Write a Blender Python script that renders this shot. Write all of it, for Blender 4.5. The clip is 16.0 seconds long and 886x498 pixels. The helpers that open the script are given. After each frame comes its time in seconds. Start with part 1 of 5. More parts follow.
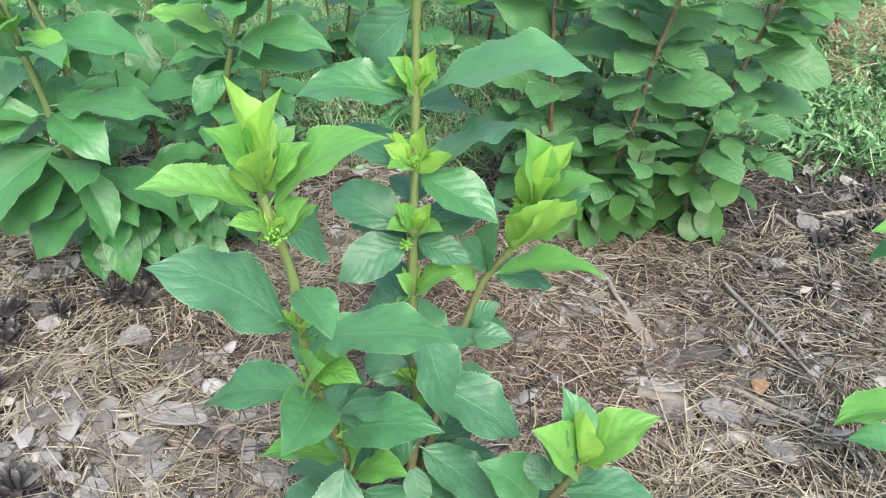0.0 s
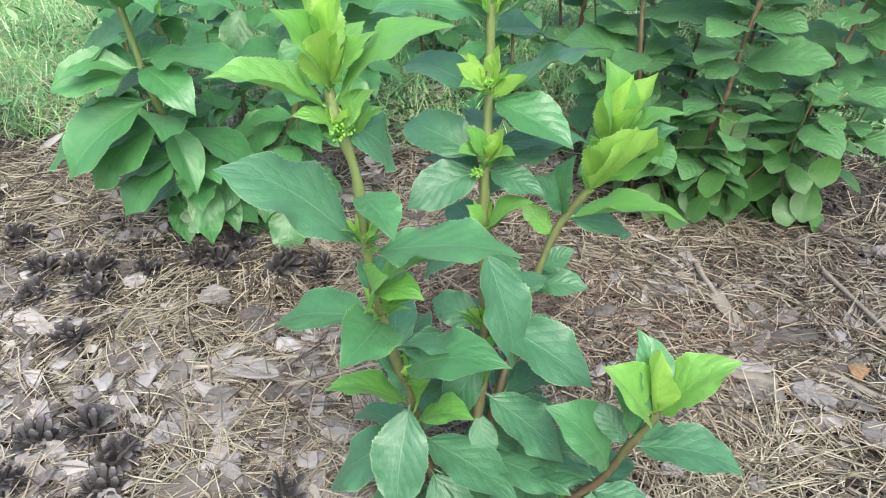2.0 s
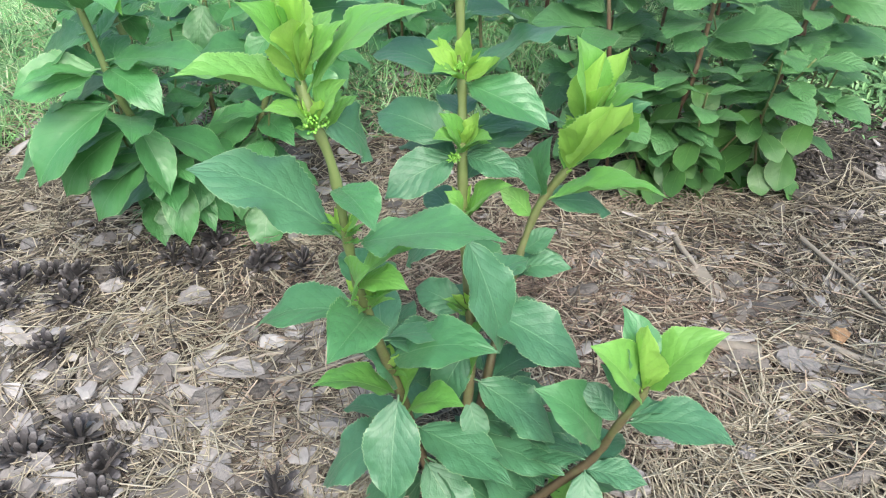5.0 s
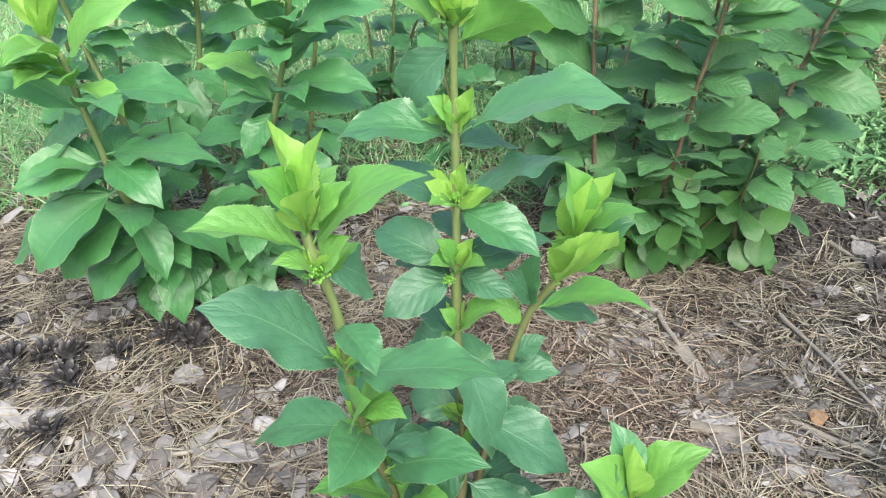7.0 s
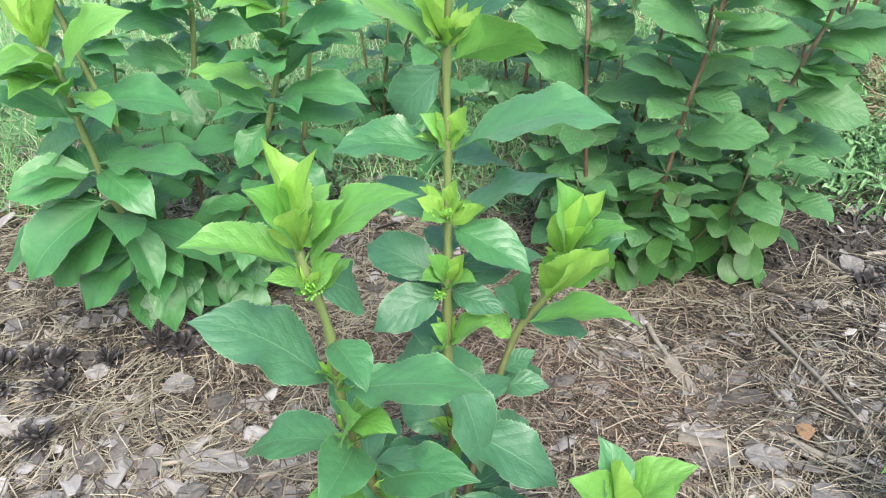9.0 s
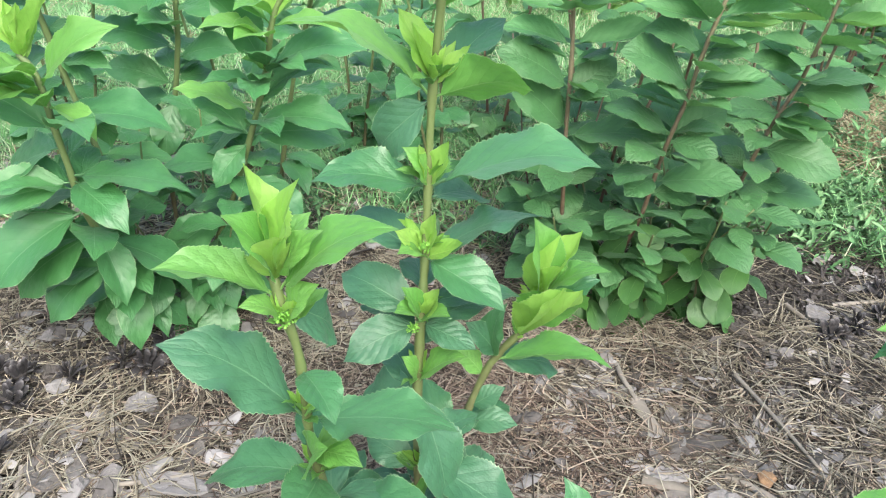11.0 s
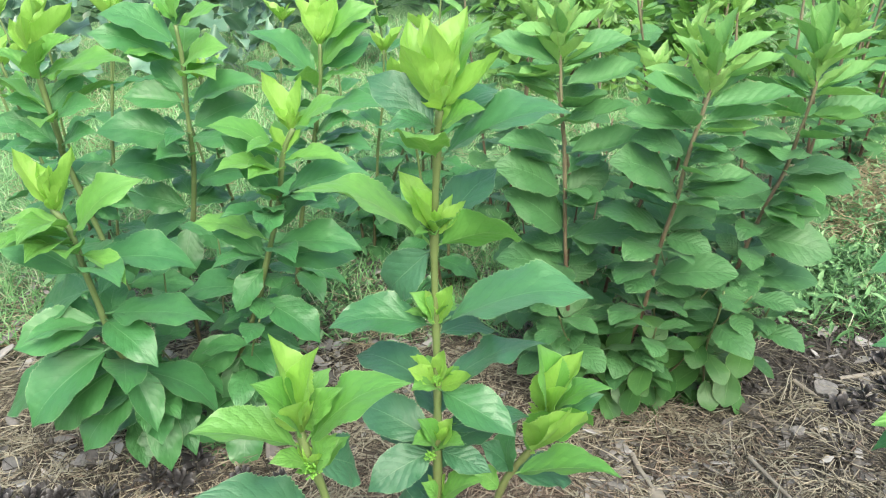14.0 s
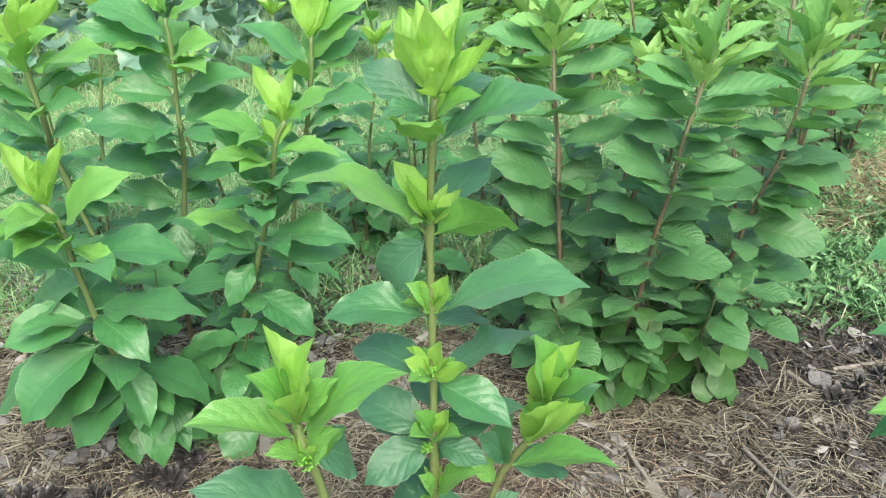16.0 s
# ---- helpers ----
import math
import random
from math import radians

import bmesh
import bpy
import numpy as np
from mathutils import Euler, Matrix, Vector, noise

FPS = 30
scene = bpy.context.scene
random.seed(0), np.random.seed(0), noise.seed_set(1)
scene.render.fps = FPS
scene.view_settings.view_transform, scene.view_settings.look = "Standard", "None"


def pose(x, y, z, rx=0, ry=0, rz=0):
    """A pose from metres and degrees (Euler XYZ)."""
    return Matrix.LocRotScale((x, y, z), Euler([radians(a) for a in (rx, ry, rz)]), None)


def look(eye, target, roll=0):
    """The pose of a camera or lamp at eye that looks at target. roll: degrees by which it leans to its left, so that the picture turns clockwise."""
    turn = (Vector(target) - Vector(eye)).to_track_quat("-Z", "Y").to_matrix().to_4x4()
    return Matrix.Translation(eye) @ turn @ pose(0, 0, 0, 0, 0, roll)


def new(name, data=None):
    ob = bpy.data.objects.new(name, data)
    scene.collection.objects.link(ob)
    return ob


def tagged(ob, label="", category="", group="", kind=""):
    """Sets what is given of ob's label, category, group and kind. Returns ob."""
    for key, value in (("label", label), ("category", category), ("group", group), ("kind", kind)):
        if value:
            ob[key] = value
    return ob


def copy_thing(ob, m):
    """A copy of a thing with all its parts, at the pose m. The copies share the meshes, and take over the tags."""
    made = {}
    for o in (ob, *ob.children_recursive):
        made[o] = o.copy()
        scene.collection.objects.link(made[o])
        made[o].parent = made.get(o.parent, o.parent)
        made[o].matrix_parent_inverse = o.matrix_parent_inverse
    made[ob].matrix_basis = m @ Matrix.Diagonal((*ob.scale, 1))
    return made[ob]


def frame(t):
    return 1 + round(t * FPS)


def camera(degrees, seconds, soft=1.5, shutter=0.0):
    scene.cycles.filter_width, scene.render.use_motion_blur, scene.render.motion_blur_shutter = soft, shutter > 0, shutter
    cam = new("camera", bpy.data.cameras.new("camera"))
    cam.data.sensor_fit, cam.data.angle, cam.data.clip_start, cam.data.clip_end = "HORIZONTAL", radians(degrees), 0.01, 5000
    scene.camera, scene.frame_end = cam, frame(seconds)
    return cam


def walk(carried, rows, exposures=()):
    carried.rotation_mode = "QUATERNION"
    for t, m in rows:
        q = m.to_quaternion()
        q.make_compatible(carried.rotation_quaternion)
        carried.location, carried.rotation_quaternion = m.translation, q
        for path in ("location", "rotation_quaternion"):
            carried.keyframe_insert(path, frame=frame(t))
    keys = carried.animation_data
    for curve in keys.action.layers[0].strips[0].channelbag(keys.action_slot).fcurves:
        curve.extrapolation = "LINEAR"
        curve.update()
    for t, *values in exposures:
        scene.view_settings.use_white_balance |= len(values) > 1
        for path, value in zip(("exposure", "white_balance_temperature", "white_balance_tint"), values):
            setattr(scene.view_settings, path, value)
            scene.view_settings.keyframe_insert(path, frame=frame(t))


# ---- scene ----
cam = camera(57.1, 16.0, soft=1.15)
PATH = [
    (0, (0.093, -0.726, 0.803), (0.141, 0.891, -0.373), 1.8),
    (0.5, (0.094, -0.726, 0.811), (0.128, 0.92, -0.323), 1.0),
    (1, (0.103, -0.727, 0.815), (0.142, 0.946, -0.28), 0.5),
    (1.5, (0.103, -0.733, 0.783), (0.093, 0.898, -0.375), 1.8),
    (2, (0.11, -0.756, 0.725), (-0.06, 0.889, -0.4), -0.7),
    (2.5, (0.113, -0.765, 0.691), (-0.069, 0.854, -0.468), -0.1),
    (3, (0.108, -0.76, 0.693), (-0.027, 0.87, -0.457), -0.3),
    (3.5, (0.11, -0.759, 0.701), (-0.05, 0.863, -0.458), -2.1),
    (3.7, (0.11, -0.757, 0.709), (-0.054, 0.892, -0.412), -2.3),
    (5.8, (0.105, -0.743, 0.736), (0.015, 0.878, -0.433), -3.1),
    (6, (0.105, -0.738, 0.752), (-0.005, 0.889, -0.406), -3.9),
    (6.5, (0.097, -0.732, 0.783), (0.039, 0.95, -0.298), -1.0),
    (7, (0.099, -0.731, 0.806), (0.025, 0.935, -0.299), -1.9),
    (7.5, (0.101, -0.731, 0.81), (0.046, 0.939, -0.288), -2.2),
    (8, (0.104, -0.734, 0.817), (0.05, 0.942, -0.273), -2.1),
    (8.2, (0.103, -0.735, 0.819), (0.041, 0.94, -0.273), -2.3),
    (10.3, (0.099, -0.722, 0.811), (0.065, 0.951, -0.285), 1.5),
    (10.5, (0.101, -0.722, 0.813), (0.055, 0.953, -0.28), 1.1),
    (11, (0.096, -0.728, 0.822), (0.108, 0.981, -0.216), 3.2),
    (11.5, (0.098, -0.727, 0.822), (0.103, 0.98, -0.22), 2.4),
    (12, (0.095, -0.725, 0.829), (0.064, 1.002, -0.178), 0.8),
    (12.5, (0.094, -0.729, 0.85), (0.074, 1.019, -0.122), 0.5),
    (13, (0.096, -0.74, 0.888), (0.08, 1.056, 0.008), 0.4),
    (13.5, (0.101, -0.747, 0.9), (0.101, 1.049, 0.02), 0.3),
    (14, (0.101, -0.748, 0.903), (0.077, 1.04, 0.008), -1.1),
    (14.5, (0.101, -0.746, 0.898), (0.091, 1.033, -0.016), -0.7),
    (15, (0.096, -0.751, 0.9), (0.085, 1.031, -0.008), -1.0),
    (15.5, (0.098, -0.749, 0.898), (0.098, 1.032, -0.012), -1.2),
    (16, (0.097, -0.745, 0.894), (0.095, 1.041, -0.007), -1.2),
]
walk(cam, [(t, look(eye, target, roll)) for t, eye, target, roll in PATH], exposures=((0, 1.53, 6500, 10), (11, 1.53, 6500, 10), (12.3, 1.48, 6560, 8), (13.5, 1.43, 6800, 4), (16, 1.37, 6800, 4)))

# ---- world, sun, exposure ----
world = bpy.data.worlds.new("sky")
scene.world = world
world.use_nodes = True
wn, wl = world.node_tree.nodes, world.node_tree.links
sky = wn.new("ShaderNodeTexSky")
sky.sky_type = "NISHITA"
sky.sun_disc = False
sky.sun_elevation, sky.sun_rotation = radians(48), radians(167)
sky.air_density, sky.dust_density, sky.ozone_density = 1.0, 4.0, 1.0
wl.new(sky.outputs["Color"], wn["Background"].inputs["Color"])
wn["Background"].inputs["Strength"].default_value = 0.15

sun = new("sun", bpy.data.lights.new("sun", "SUN"))
sun.data.energy, sun.data.angle, sun.data.color = 1.4, radians(35), (1.0, 0.97, 0.95)
sun.matrix_world = look((0.6, -2.0, 2.7), (0, 0, 0))


# ---- materials ----
def material(name):
    m = bpy.data.materials.new(name)
    m.use_nodes = True
    return m, m.node_tree.nodes, m.node_tree.links, m.node_tree.nodes["Principled BSDF"]


def node(nt, kind, **settings):
    n = nt.new(kind)
    for key, value in settings.items():
        n.inputs[key].default_value = value
    return n


def maths(nt, links, op, a, b=0.0):
    n = nt.new("ShaderNodeMath")
    n.operation = op
    for i, v in enumerate((a, b)):
        if isinstance(v, (int, float)):
            n.inputs[i].default_value = v
        else:
            links.new(v, n.inputs[i])
    return n.outputs[0]


def ramp(nt, links, fac, stops):
    r = nt.new("ShaderNodeValToRGB")
    e = r.color_ramp.elements
    while len(e) < len(stops):
        e.new(0.5)
    for i, (p, c) in enumerate(stops):
        e[i].position, e[i].color = p, (*c, 1)
    links.new(fac, r.inputs["Fac"])
    return r.outputs["Color"]


def mix(nt, links, fac, a, b, blend="MIX"):
    n = nt.new("ShaderNodeMix")
    n.data_type, n.blend_type = "RGBA", blend
    for i, v in ((0, fac), (6, a), (7, b)):
        if isinstance(v, (int, float)):
            n.inputs[i].default_value = v
        elif isinstance(v, tuple):
            n.inputs[i].default_value = (*v, 1)
        else:
            links.new(v, n.inputs[i])
    return n.outputs[2]


def leaf_material(name, dark, light, vein, gloss=0.5, through_light=0.3, veins=7.0, crinkle=0.8):
    """A leaf blade: midrib and side veins from its UVs, blotches, a colour of its own for each leaf, light that shines through."""
    m, nt, links, bsdf = material(name)
    uv = nt.new("ShaderNodeUVMap")
    sep = nt.new("ShaderNodeSeparateXYZ")
    links.new(uv.outputs["UV"], sep.inputs[0])
    across = maths(nt, links, "ABSOLUTE", maths(nt, links, "SUBTRACT", sep.outputs["X"], 0.5))
    along = sep.outputs["Y"]
    mid = maths(nt, links, "LESS_THAN", across, maths(nt, links, "MULTIPLY", maths(nt, links, "SUBTRACT", 1.1, along), 0.016))
    phase = maths(nt, links, "SUBTRACT", maths(nt, links, "MULTIPLY", along, veins), maths(nt, links, "MULTIPLY", across, 4.6))
    tri = maths(nt, links, "PINGPONG", phase, 0.5)
    side = nt.new("ShaderNodeMapRange")
    side.interpolation_type = "SMOOTHSTEP"
    for key, value in (("From Min", 0.0), ("From Max", 0.05), ("To Min", 1.0), ("To Max", 0.0)):
        side.inputs[key].default_value = value
    links.new(tri, side.inputs["Value"])
    info = nt.new("ShaderNodeObjectInfo")
    coord = nt.new("ShaderNodeTexCoord")
    blotch = node(nt, "ShaderNodeTexNoise", Scale=3.2, Detail=3.0)
    links.new(coord.outputs["Object"], blotch.inputs["Vector"])
    grain = node(nt, "ShaderNodeTexNoise", Scale=34.0, Detail=4.0)
    links.new(coord.outputs["Object"], grain.inputs["Vector"])
    f = maths(nt, links, "ADD", maths(nt, links, "MULTIPLY", info.outputs["Random"], 0.65), maths(nt, links, "MULTIPLY", maths(nt, links, "SUBTRACT", blotch.outputs["Fac"], 0.3), 0.8))
    base = mix(nt, links, f, dark, light)
    mottle = node(nt, "ShaderNodeTexNoise", Scale=16.0, Detail=4.0, Roughness=0.65)
    links.new(coord.outputs["Object"], mottle.inputs["Vector"])
    base = mix(nt, links, maths(nt, links, "MULTIPLY", mottle.outputs["Fac"], 0.45), base, tuple(0.72 * c for c in dark))
    base = mix(nt, links, maths(nt, links, "MULTIPLY", side.outputs[0], 0.3 * min(1.0, crinkle)), base, tuple(0.6 * c for c in dark))
    base = mix(nt, links, maths(nt, links, "MULTIPLY", mid, 0.45), base, vein)
    rim = maths(nt, links, "GREATER_THAN", across, 0.487)
    base = mix(nt, links, maths(nt, links, "MULTIPLY", rim, 0.45), base, tuple(0.6 * c + 0.4 * r for c, r in zip(vein, (0.6, 0.74, 0.4))))
    links.new(base, bsdf.inputs["Base Color"])
    links.new(maths(nt, links, "ADD", gloss - 0.15, maths(nt, links, "MULTIPLY", blotch.outputs["Fac"], 0.2)), bsdf.inputs["Roughness"])
    bsdf.inputs["Specular IOR Level"].default_value = 0.75
    bsdf.inputs["Sheen Weight"].default_value = 0.05
    bsdf.inputs["Sheen Roughness"].default_value = 0.45
    height = maths(nt, links, "ADD", maths(nt, links, "MULTIPLY", maths(nt, links, "POWER", tri, 0.6), 0.24 * crinkle), maths(nt, links, "MULTIPLY", grain.outputs["Fac"], 0.12))
    cells = node(nt, "ShaderNodeTexVoronoi", Scale=19.0)
    cells.feature = "SMOOTH_F1"
    links.new(coord.outputs["Object"], cells.inputs["Vector"])
    height = maths(nt, links, "SUBTRACT", height, maths(nt, links, "MULTIPLY", cells.outputs["Distance"], 0.16 * crinkle * crinkle))
    height = maths(nt, links, "SUBTRACT", height, maths(nt, links, "MULTIPLY", mid, 0.2))
    bump = node(nt, "ShaderNodeBump", Strength=0.7, Distance=0.0045)
    links.new(height, bump.inputs["Height"])
    links.new(bump.outputs[0], bsdf.inputs["Normal"])
    trans = nt.new("ShaderNodeBsdfTranslucent")
    links.new(mix(nt, links, 1.0, base, (1.15, 1.1, 0.75), "MULTIPLY"), trans.inputs["Color"])
    both = nt.new("ShaderNodeMixShader")
    both.inputs[0].default_value = through_light
    links.new(bsdf.outputs[0], both.inputs[1])
    links.new(trans.outputs[0], both.inputs[2])
    links.new(both.outputs[0], nt["Material Output"].inputs["Surface"])
    return m


LEAF = {
    "bud": leaf_material("leaf_bud", (0.25, 0.525, 0.085), (0.425, 0.69, 0.165), (0.48, 0.71, 0.24), 0.5, 0.5),
    "young": leaf_material("leaf_young", (0.1, 0.32, 0.06), (0.21, 0.46, 0.1), (0.29, 0.5, 0.19), 0.5, 0.38),
    "mid": leaf_material("leaf_mid", (0.052, 0.212, 0.068), (0.105, 0.315, 0.104), (0.18, 0.37, 0.18), 0.48, 0.32),
    "mature": leaf_material("leaf_mature", (0.047, 0.186, 0.057), (0.09, 0.278, 0.09), (0.15, 0.32, 0.15), 0.46, 0.28),
    "base": leaf_material("leaf_low", (0.034, 0.135, 0.03), (0.085, 0.22, 0.048), (0.15, 0.29, 0.1), 0.55, 0.26, 6.0, 0.35),
}
LEAF_FRONT = dict(LEAF, mature=leaf_material("leaf_glaucous", (0.04, 0.15, 0.07), (0.077, 0.225, 0.11), (0.17, 0.33, 0.18), 0.53, 0.26), mid=leaf_material("leaf_front_mid", (0.046, 0.182, 0.068), (0.09, 0.268, 0.105), (0.17, 0.34, 0.18), 0.47, 0.3))
LEAF_FELT = {
    "bud": leaf_material("leaf_felt_tip", (0.24, 0.48, 0.13), (0.38, 0.63, 0.22), (0.4, 0.6, 0.28), 0.78, 0.38, 8.0, 0.9),
    "young": leaf_material("leaf_felt_young", (0.15, 0.38, 0.105), (0.245, 0.5, 0.155), (0.31, 0.52, 0.23), 0.74, 0.34, 8.0, 0.9),
    "mid": leaf_material("leaf_felt_mid", (0.074, 0.25, 0.078), (0.13, 0.34, 0.118), (0.2, 0.38, 0.19), 0.66, 0.32, 8.0, 1.05),
    "mature": leaf_material("leaf_felt_mature", (0.045, 0.16, 0.048), (0.086, 0.24, 0.076), (0.13, 0.28, 0.13), 0.6, 0.3, 8.0, 1.05),
    "base": LEAF["base"],
}


def stem_material(name, low, high, z0, z1):
    """Bark that turns from woody brown to green along the shoot, with lenticels."""
    m, nt, links, bsdf = material(name)
    geo = nt.new("ShaderNodeNewGeometry")
    sep = nt.new("ShaderNodeSeparateXYZ")
    links.new(geo.outputs["Position"], sep.inputs[0])
    n = node(nt, "ShaderNodeTexNoise", Scale=90.0, Detail=3.0)
    links.new(geo.outputs["Position"], n.inputs["Vector"])
    f = maths(nt, links, "DIVIDE", maths(nt, links, "SUBTRACT", sep.outputs["Z"], z0), z1 - z0)
    f = maths(nt, links, "ADD", f, maths(nt, links, "MULTIPLY", maths(nt, links, "SUBTRACT", n.outputs["Fac"], 0.5), 0.9))
    links.new(ramp(nt, links, f, ((0.05, low), (0.95, high))), bsdf.inputs["Base Color"])
    bsdf.inputs["Roughness"].default_value = 0.55
    v = node(nt, "ShaderNodeTexVoronoi", Scale=260.0)
    links.new(geo.outputs["Position"], v.inputs["Vector"])
    bump = node(nt, "ShaderNodeBump", Strength=0.35, Distance=0.001)
    links.new(v.outputs["Distance"], bump.inputs["Height"])
    links.new(bump.outputs[0], bsdf.inputs["Normal"])
    return m


STEM_GREEN = stem_material("stem_green", (0.075, 0.055, 0.03), (0.11, 0.155, 0.05), 0.08, 0.42)
STEM_OLIVE = stem_material("stem_olive", (0.09, 0.07, 0.036), (0.115, 0.17, 0.06), 0.0, 0.36)
STEM_RED = stem_material("stem_red", (0.085, 0.045, 0.03), (0.18, 0.165, 0.10), 0.1, 0.65)


def litter_material(name, stops, rough=0.85, scale=60.0):
    """Loose dry pieces: each piece takes its own colour, with grain and spots on top."""
    m, nt, links, bsdf = material(name)
    geo = nt.new("ShaderNodeNewGeometry")
    n = node(nt, "ShaderNodeTexNoise", Scale=scale, Detail=4.0)
    links.new(geo.outputs["Position"], n.inputs["Vector"])
    f = maths(nt, links, "ADD", geo.outputs["Random Per Island"], maths(nt, links, "MULTIPLY", maths(nt, links, "SUBTRACT", n.outputs["Fac"], 0.5), 0.35))
    links.new(ramp(nt, links, f, stops), bsdf.inputs["Base Color"])
    bsdf.inputs["Roughness"].default_value = rough
    bump = node(nt, "ShaderNodeBump", Strength=0.4, Distance=0.0015)
    links.new(n.outputs["Fac"], bump.inputs["Height"])
    links.new(bump.outputs[0], bsdf.inputs["Normal"])
    return m


NEEDLE = litter_material("dry_needles", ((0.0, (0.031, 0.026, 0.019)), (0.25, (0.083, 0.07, 0.052)), (0.5, (0.195, 0.172, 0.128)), (0.78, (0.395, 0.357, 0.265)), (1.0, (0.295, 0.29, 0.225))))
RUSSET = litter_material("fresh_needles", ((0.0, (0.04, 0.028, 0.021)), (0.4, (0.13, 0.094, 0.07)), (0.75, (0.28, 0.22, 0.165)), (1.0, (0.40, 0.335, 0.26))))
STRAW = litter_material("dry_grass", ((0.0, (0.185, 0.143, 0.076)), (0.5, (0.353, 0.302, 0.185)), (1.0, (0.462, 0.420, 0.302))))
# Greyer needles whose colour also holds the shade at the right end of the bed.
GREY = litter_material("shaded_grey_needles", ((0.0, (0.021, 0.018, 0.014)), (0.4, (0.052, 0.045, 0.036)), (0.75, (0.113, 0.101, 0.077)), (1.0, (0.210, 0.193, 0.147))))
TAN = litter_material("yellow_needles", ((0.0, (0.126, 0.109, 0.076)), (0.5, (0.235, 0.214, 0.155)), (1.0, (0.353, 0.336, 0.260))))
BARK = litter_material("bark_chips", ((0.0, (0.06, 0.055, 0.05)), (0.35, (0.14, 0.132, 0.122)), (0.75, (0.25, 0.242, 0.23)), (1.0, (0.31, 0.303, 0.292))), 0.9, 120.0)
GRASS = litter_material("grass_blades", ((0.0, (0.10, 0.28, 0.085)), (0.5, (0.20, 0.44, 0.165)), (0.85, (0.36, 0.56, 0.29)), (1.0, (0.56, 0.58, 0.42))), 0.55, 20.0)


def piece_material(name, dark, light, scale=70.0, rough=0.85):
    """Weathered bark or wood: streaks along the piece, blotches, pits."""
    m, nt, links, bsdf = material(name)
    info = nt.new("ShaderNodeObjectInfo")
    coord = nt.new("ShaderNodeTexCoord")
    n = node(nt, "ShaderNodeTexNoise", Scale=scale, Detail=5.0, Distortion=0.6)
    links.new(coord.outputs["Object"], n.inputs["Vector"])
    geo = nt.new("ShaderNodeNewGeometry")
    blotch = node(nt, "ShaderNodeTexNoise", Scale=55.0, Detail=5.0, Roughness=0.7)
    links.new(geo.outputs["Position"], blotch.inputs["Vector"])
    stretch = nt.new("ShaderNodeMapping")
    stretch.inputs["Scale"].default_value = (1.2, 14.0, 6.0)
    links.new(coord.outputs["Object"], stretch.inputs["Vector"])
    streak = node(nt, "ShaderNodeTexNoise", Scale=1.6, Detail=6.0, Roughness=0.65)
    links.new(stretch.outputs[0], streak.inputs["Vector"])
    wear = maths(nt, links, "ADD", maths(nt, links, "MULTIPLY", blotch.outputs["Fac"], 1.0), maths(nt, links, "MULTIPLY", streak.outputs["Fac"], 1.0))
    f = maths(nt, links, "ADD", maths(nt, links, "MULTIPLY", info.outputs["Random"], 0.5), maths(nt, links, "MULTIPLY", maths(nt, links, "SUBTRACT", wear, 0.75), 0.65))
    links.new(mix(nt, links, f, dark, light), bsdf.inputs["Base Color"])
    bsdf.inputs["Roughness"].default_value = rough
    bump = node(nt, "ShaderNodeBump", Strength=0.7, Distance=0.002)
    links.new(maths(nt, links, "ADD", wear, maths(nt, links, "MULTIPLY", n.outputs["Fac"], 0.5)), bump.inputs["Height"])
    links.new(bump.outputs[0], bsdf.inputs["Normal"])
    return m


WOOD = piece_material("weathered_wood", (0.084, 0.074, 0.059), (0.302, 0.277, 0.231))
CHIP = piece_material("weathered_bark", (0.038, 0.034, 0.030), (0.193, 0.181, 0.164))
PALE = piece_material("pale_chip", (0.12, 0.115, 0.11), (0.29, 0.282, 0.27))
RUST = piece_material("orange_chip", (0.24, 0.14, 0.07), (0.42, 0.28, 0.16))
CONE = piece_material("pine_cone_core", (0.014, 0.012, 0.011), (0.06, 0.054, 0.049), 45.0, 0.8)


def cone_scale_material():
    """A dark scale with a worn, pale grey tip."""
    m, nt, links, bsdf = material("pine_cone_scale")
    coord = nt.new("ShaderNodeTexCoord")
    sep = nt.new("ShaderNodeSeparateXYZ")
    links.new(coord.outputs["Object"], sep.inputs[0])
    n = node(nt, "ShaderNodeTexNoise", Scale=9.0, Detail=4.0)
    links.new(coord.outputs["Object"], n.inputs["Vector"])
    f = maths(nt, links, "ADD", sep.outputs["Y"], maths(nt, links, "MULTIPLY", maths(nt, links, "SUBTRACT", n.outputs["Fac"], 0.5), 0.35))
    links.new(ramp(nt, links, f, ((0.2, (0.012, 0.011, 0.011)), (0.42, (0.028, 0.026, 0.027)), (0.56, (0.12, 0.115, 0.115)))), bsdf.inputs["Base Color"])
    bsdf.inputs["Roughness"].default_value = 0.8
    return m


SCALE = cone_scale_material()


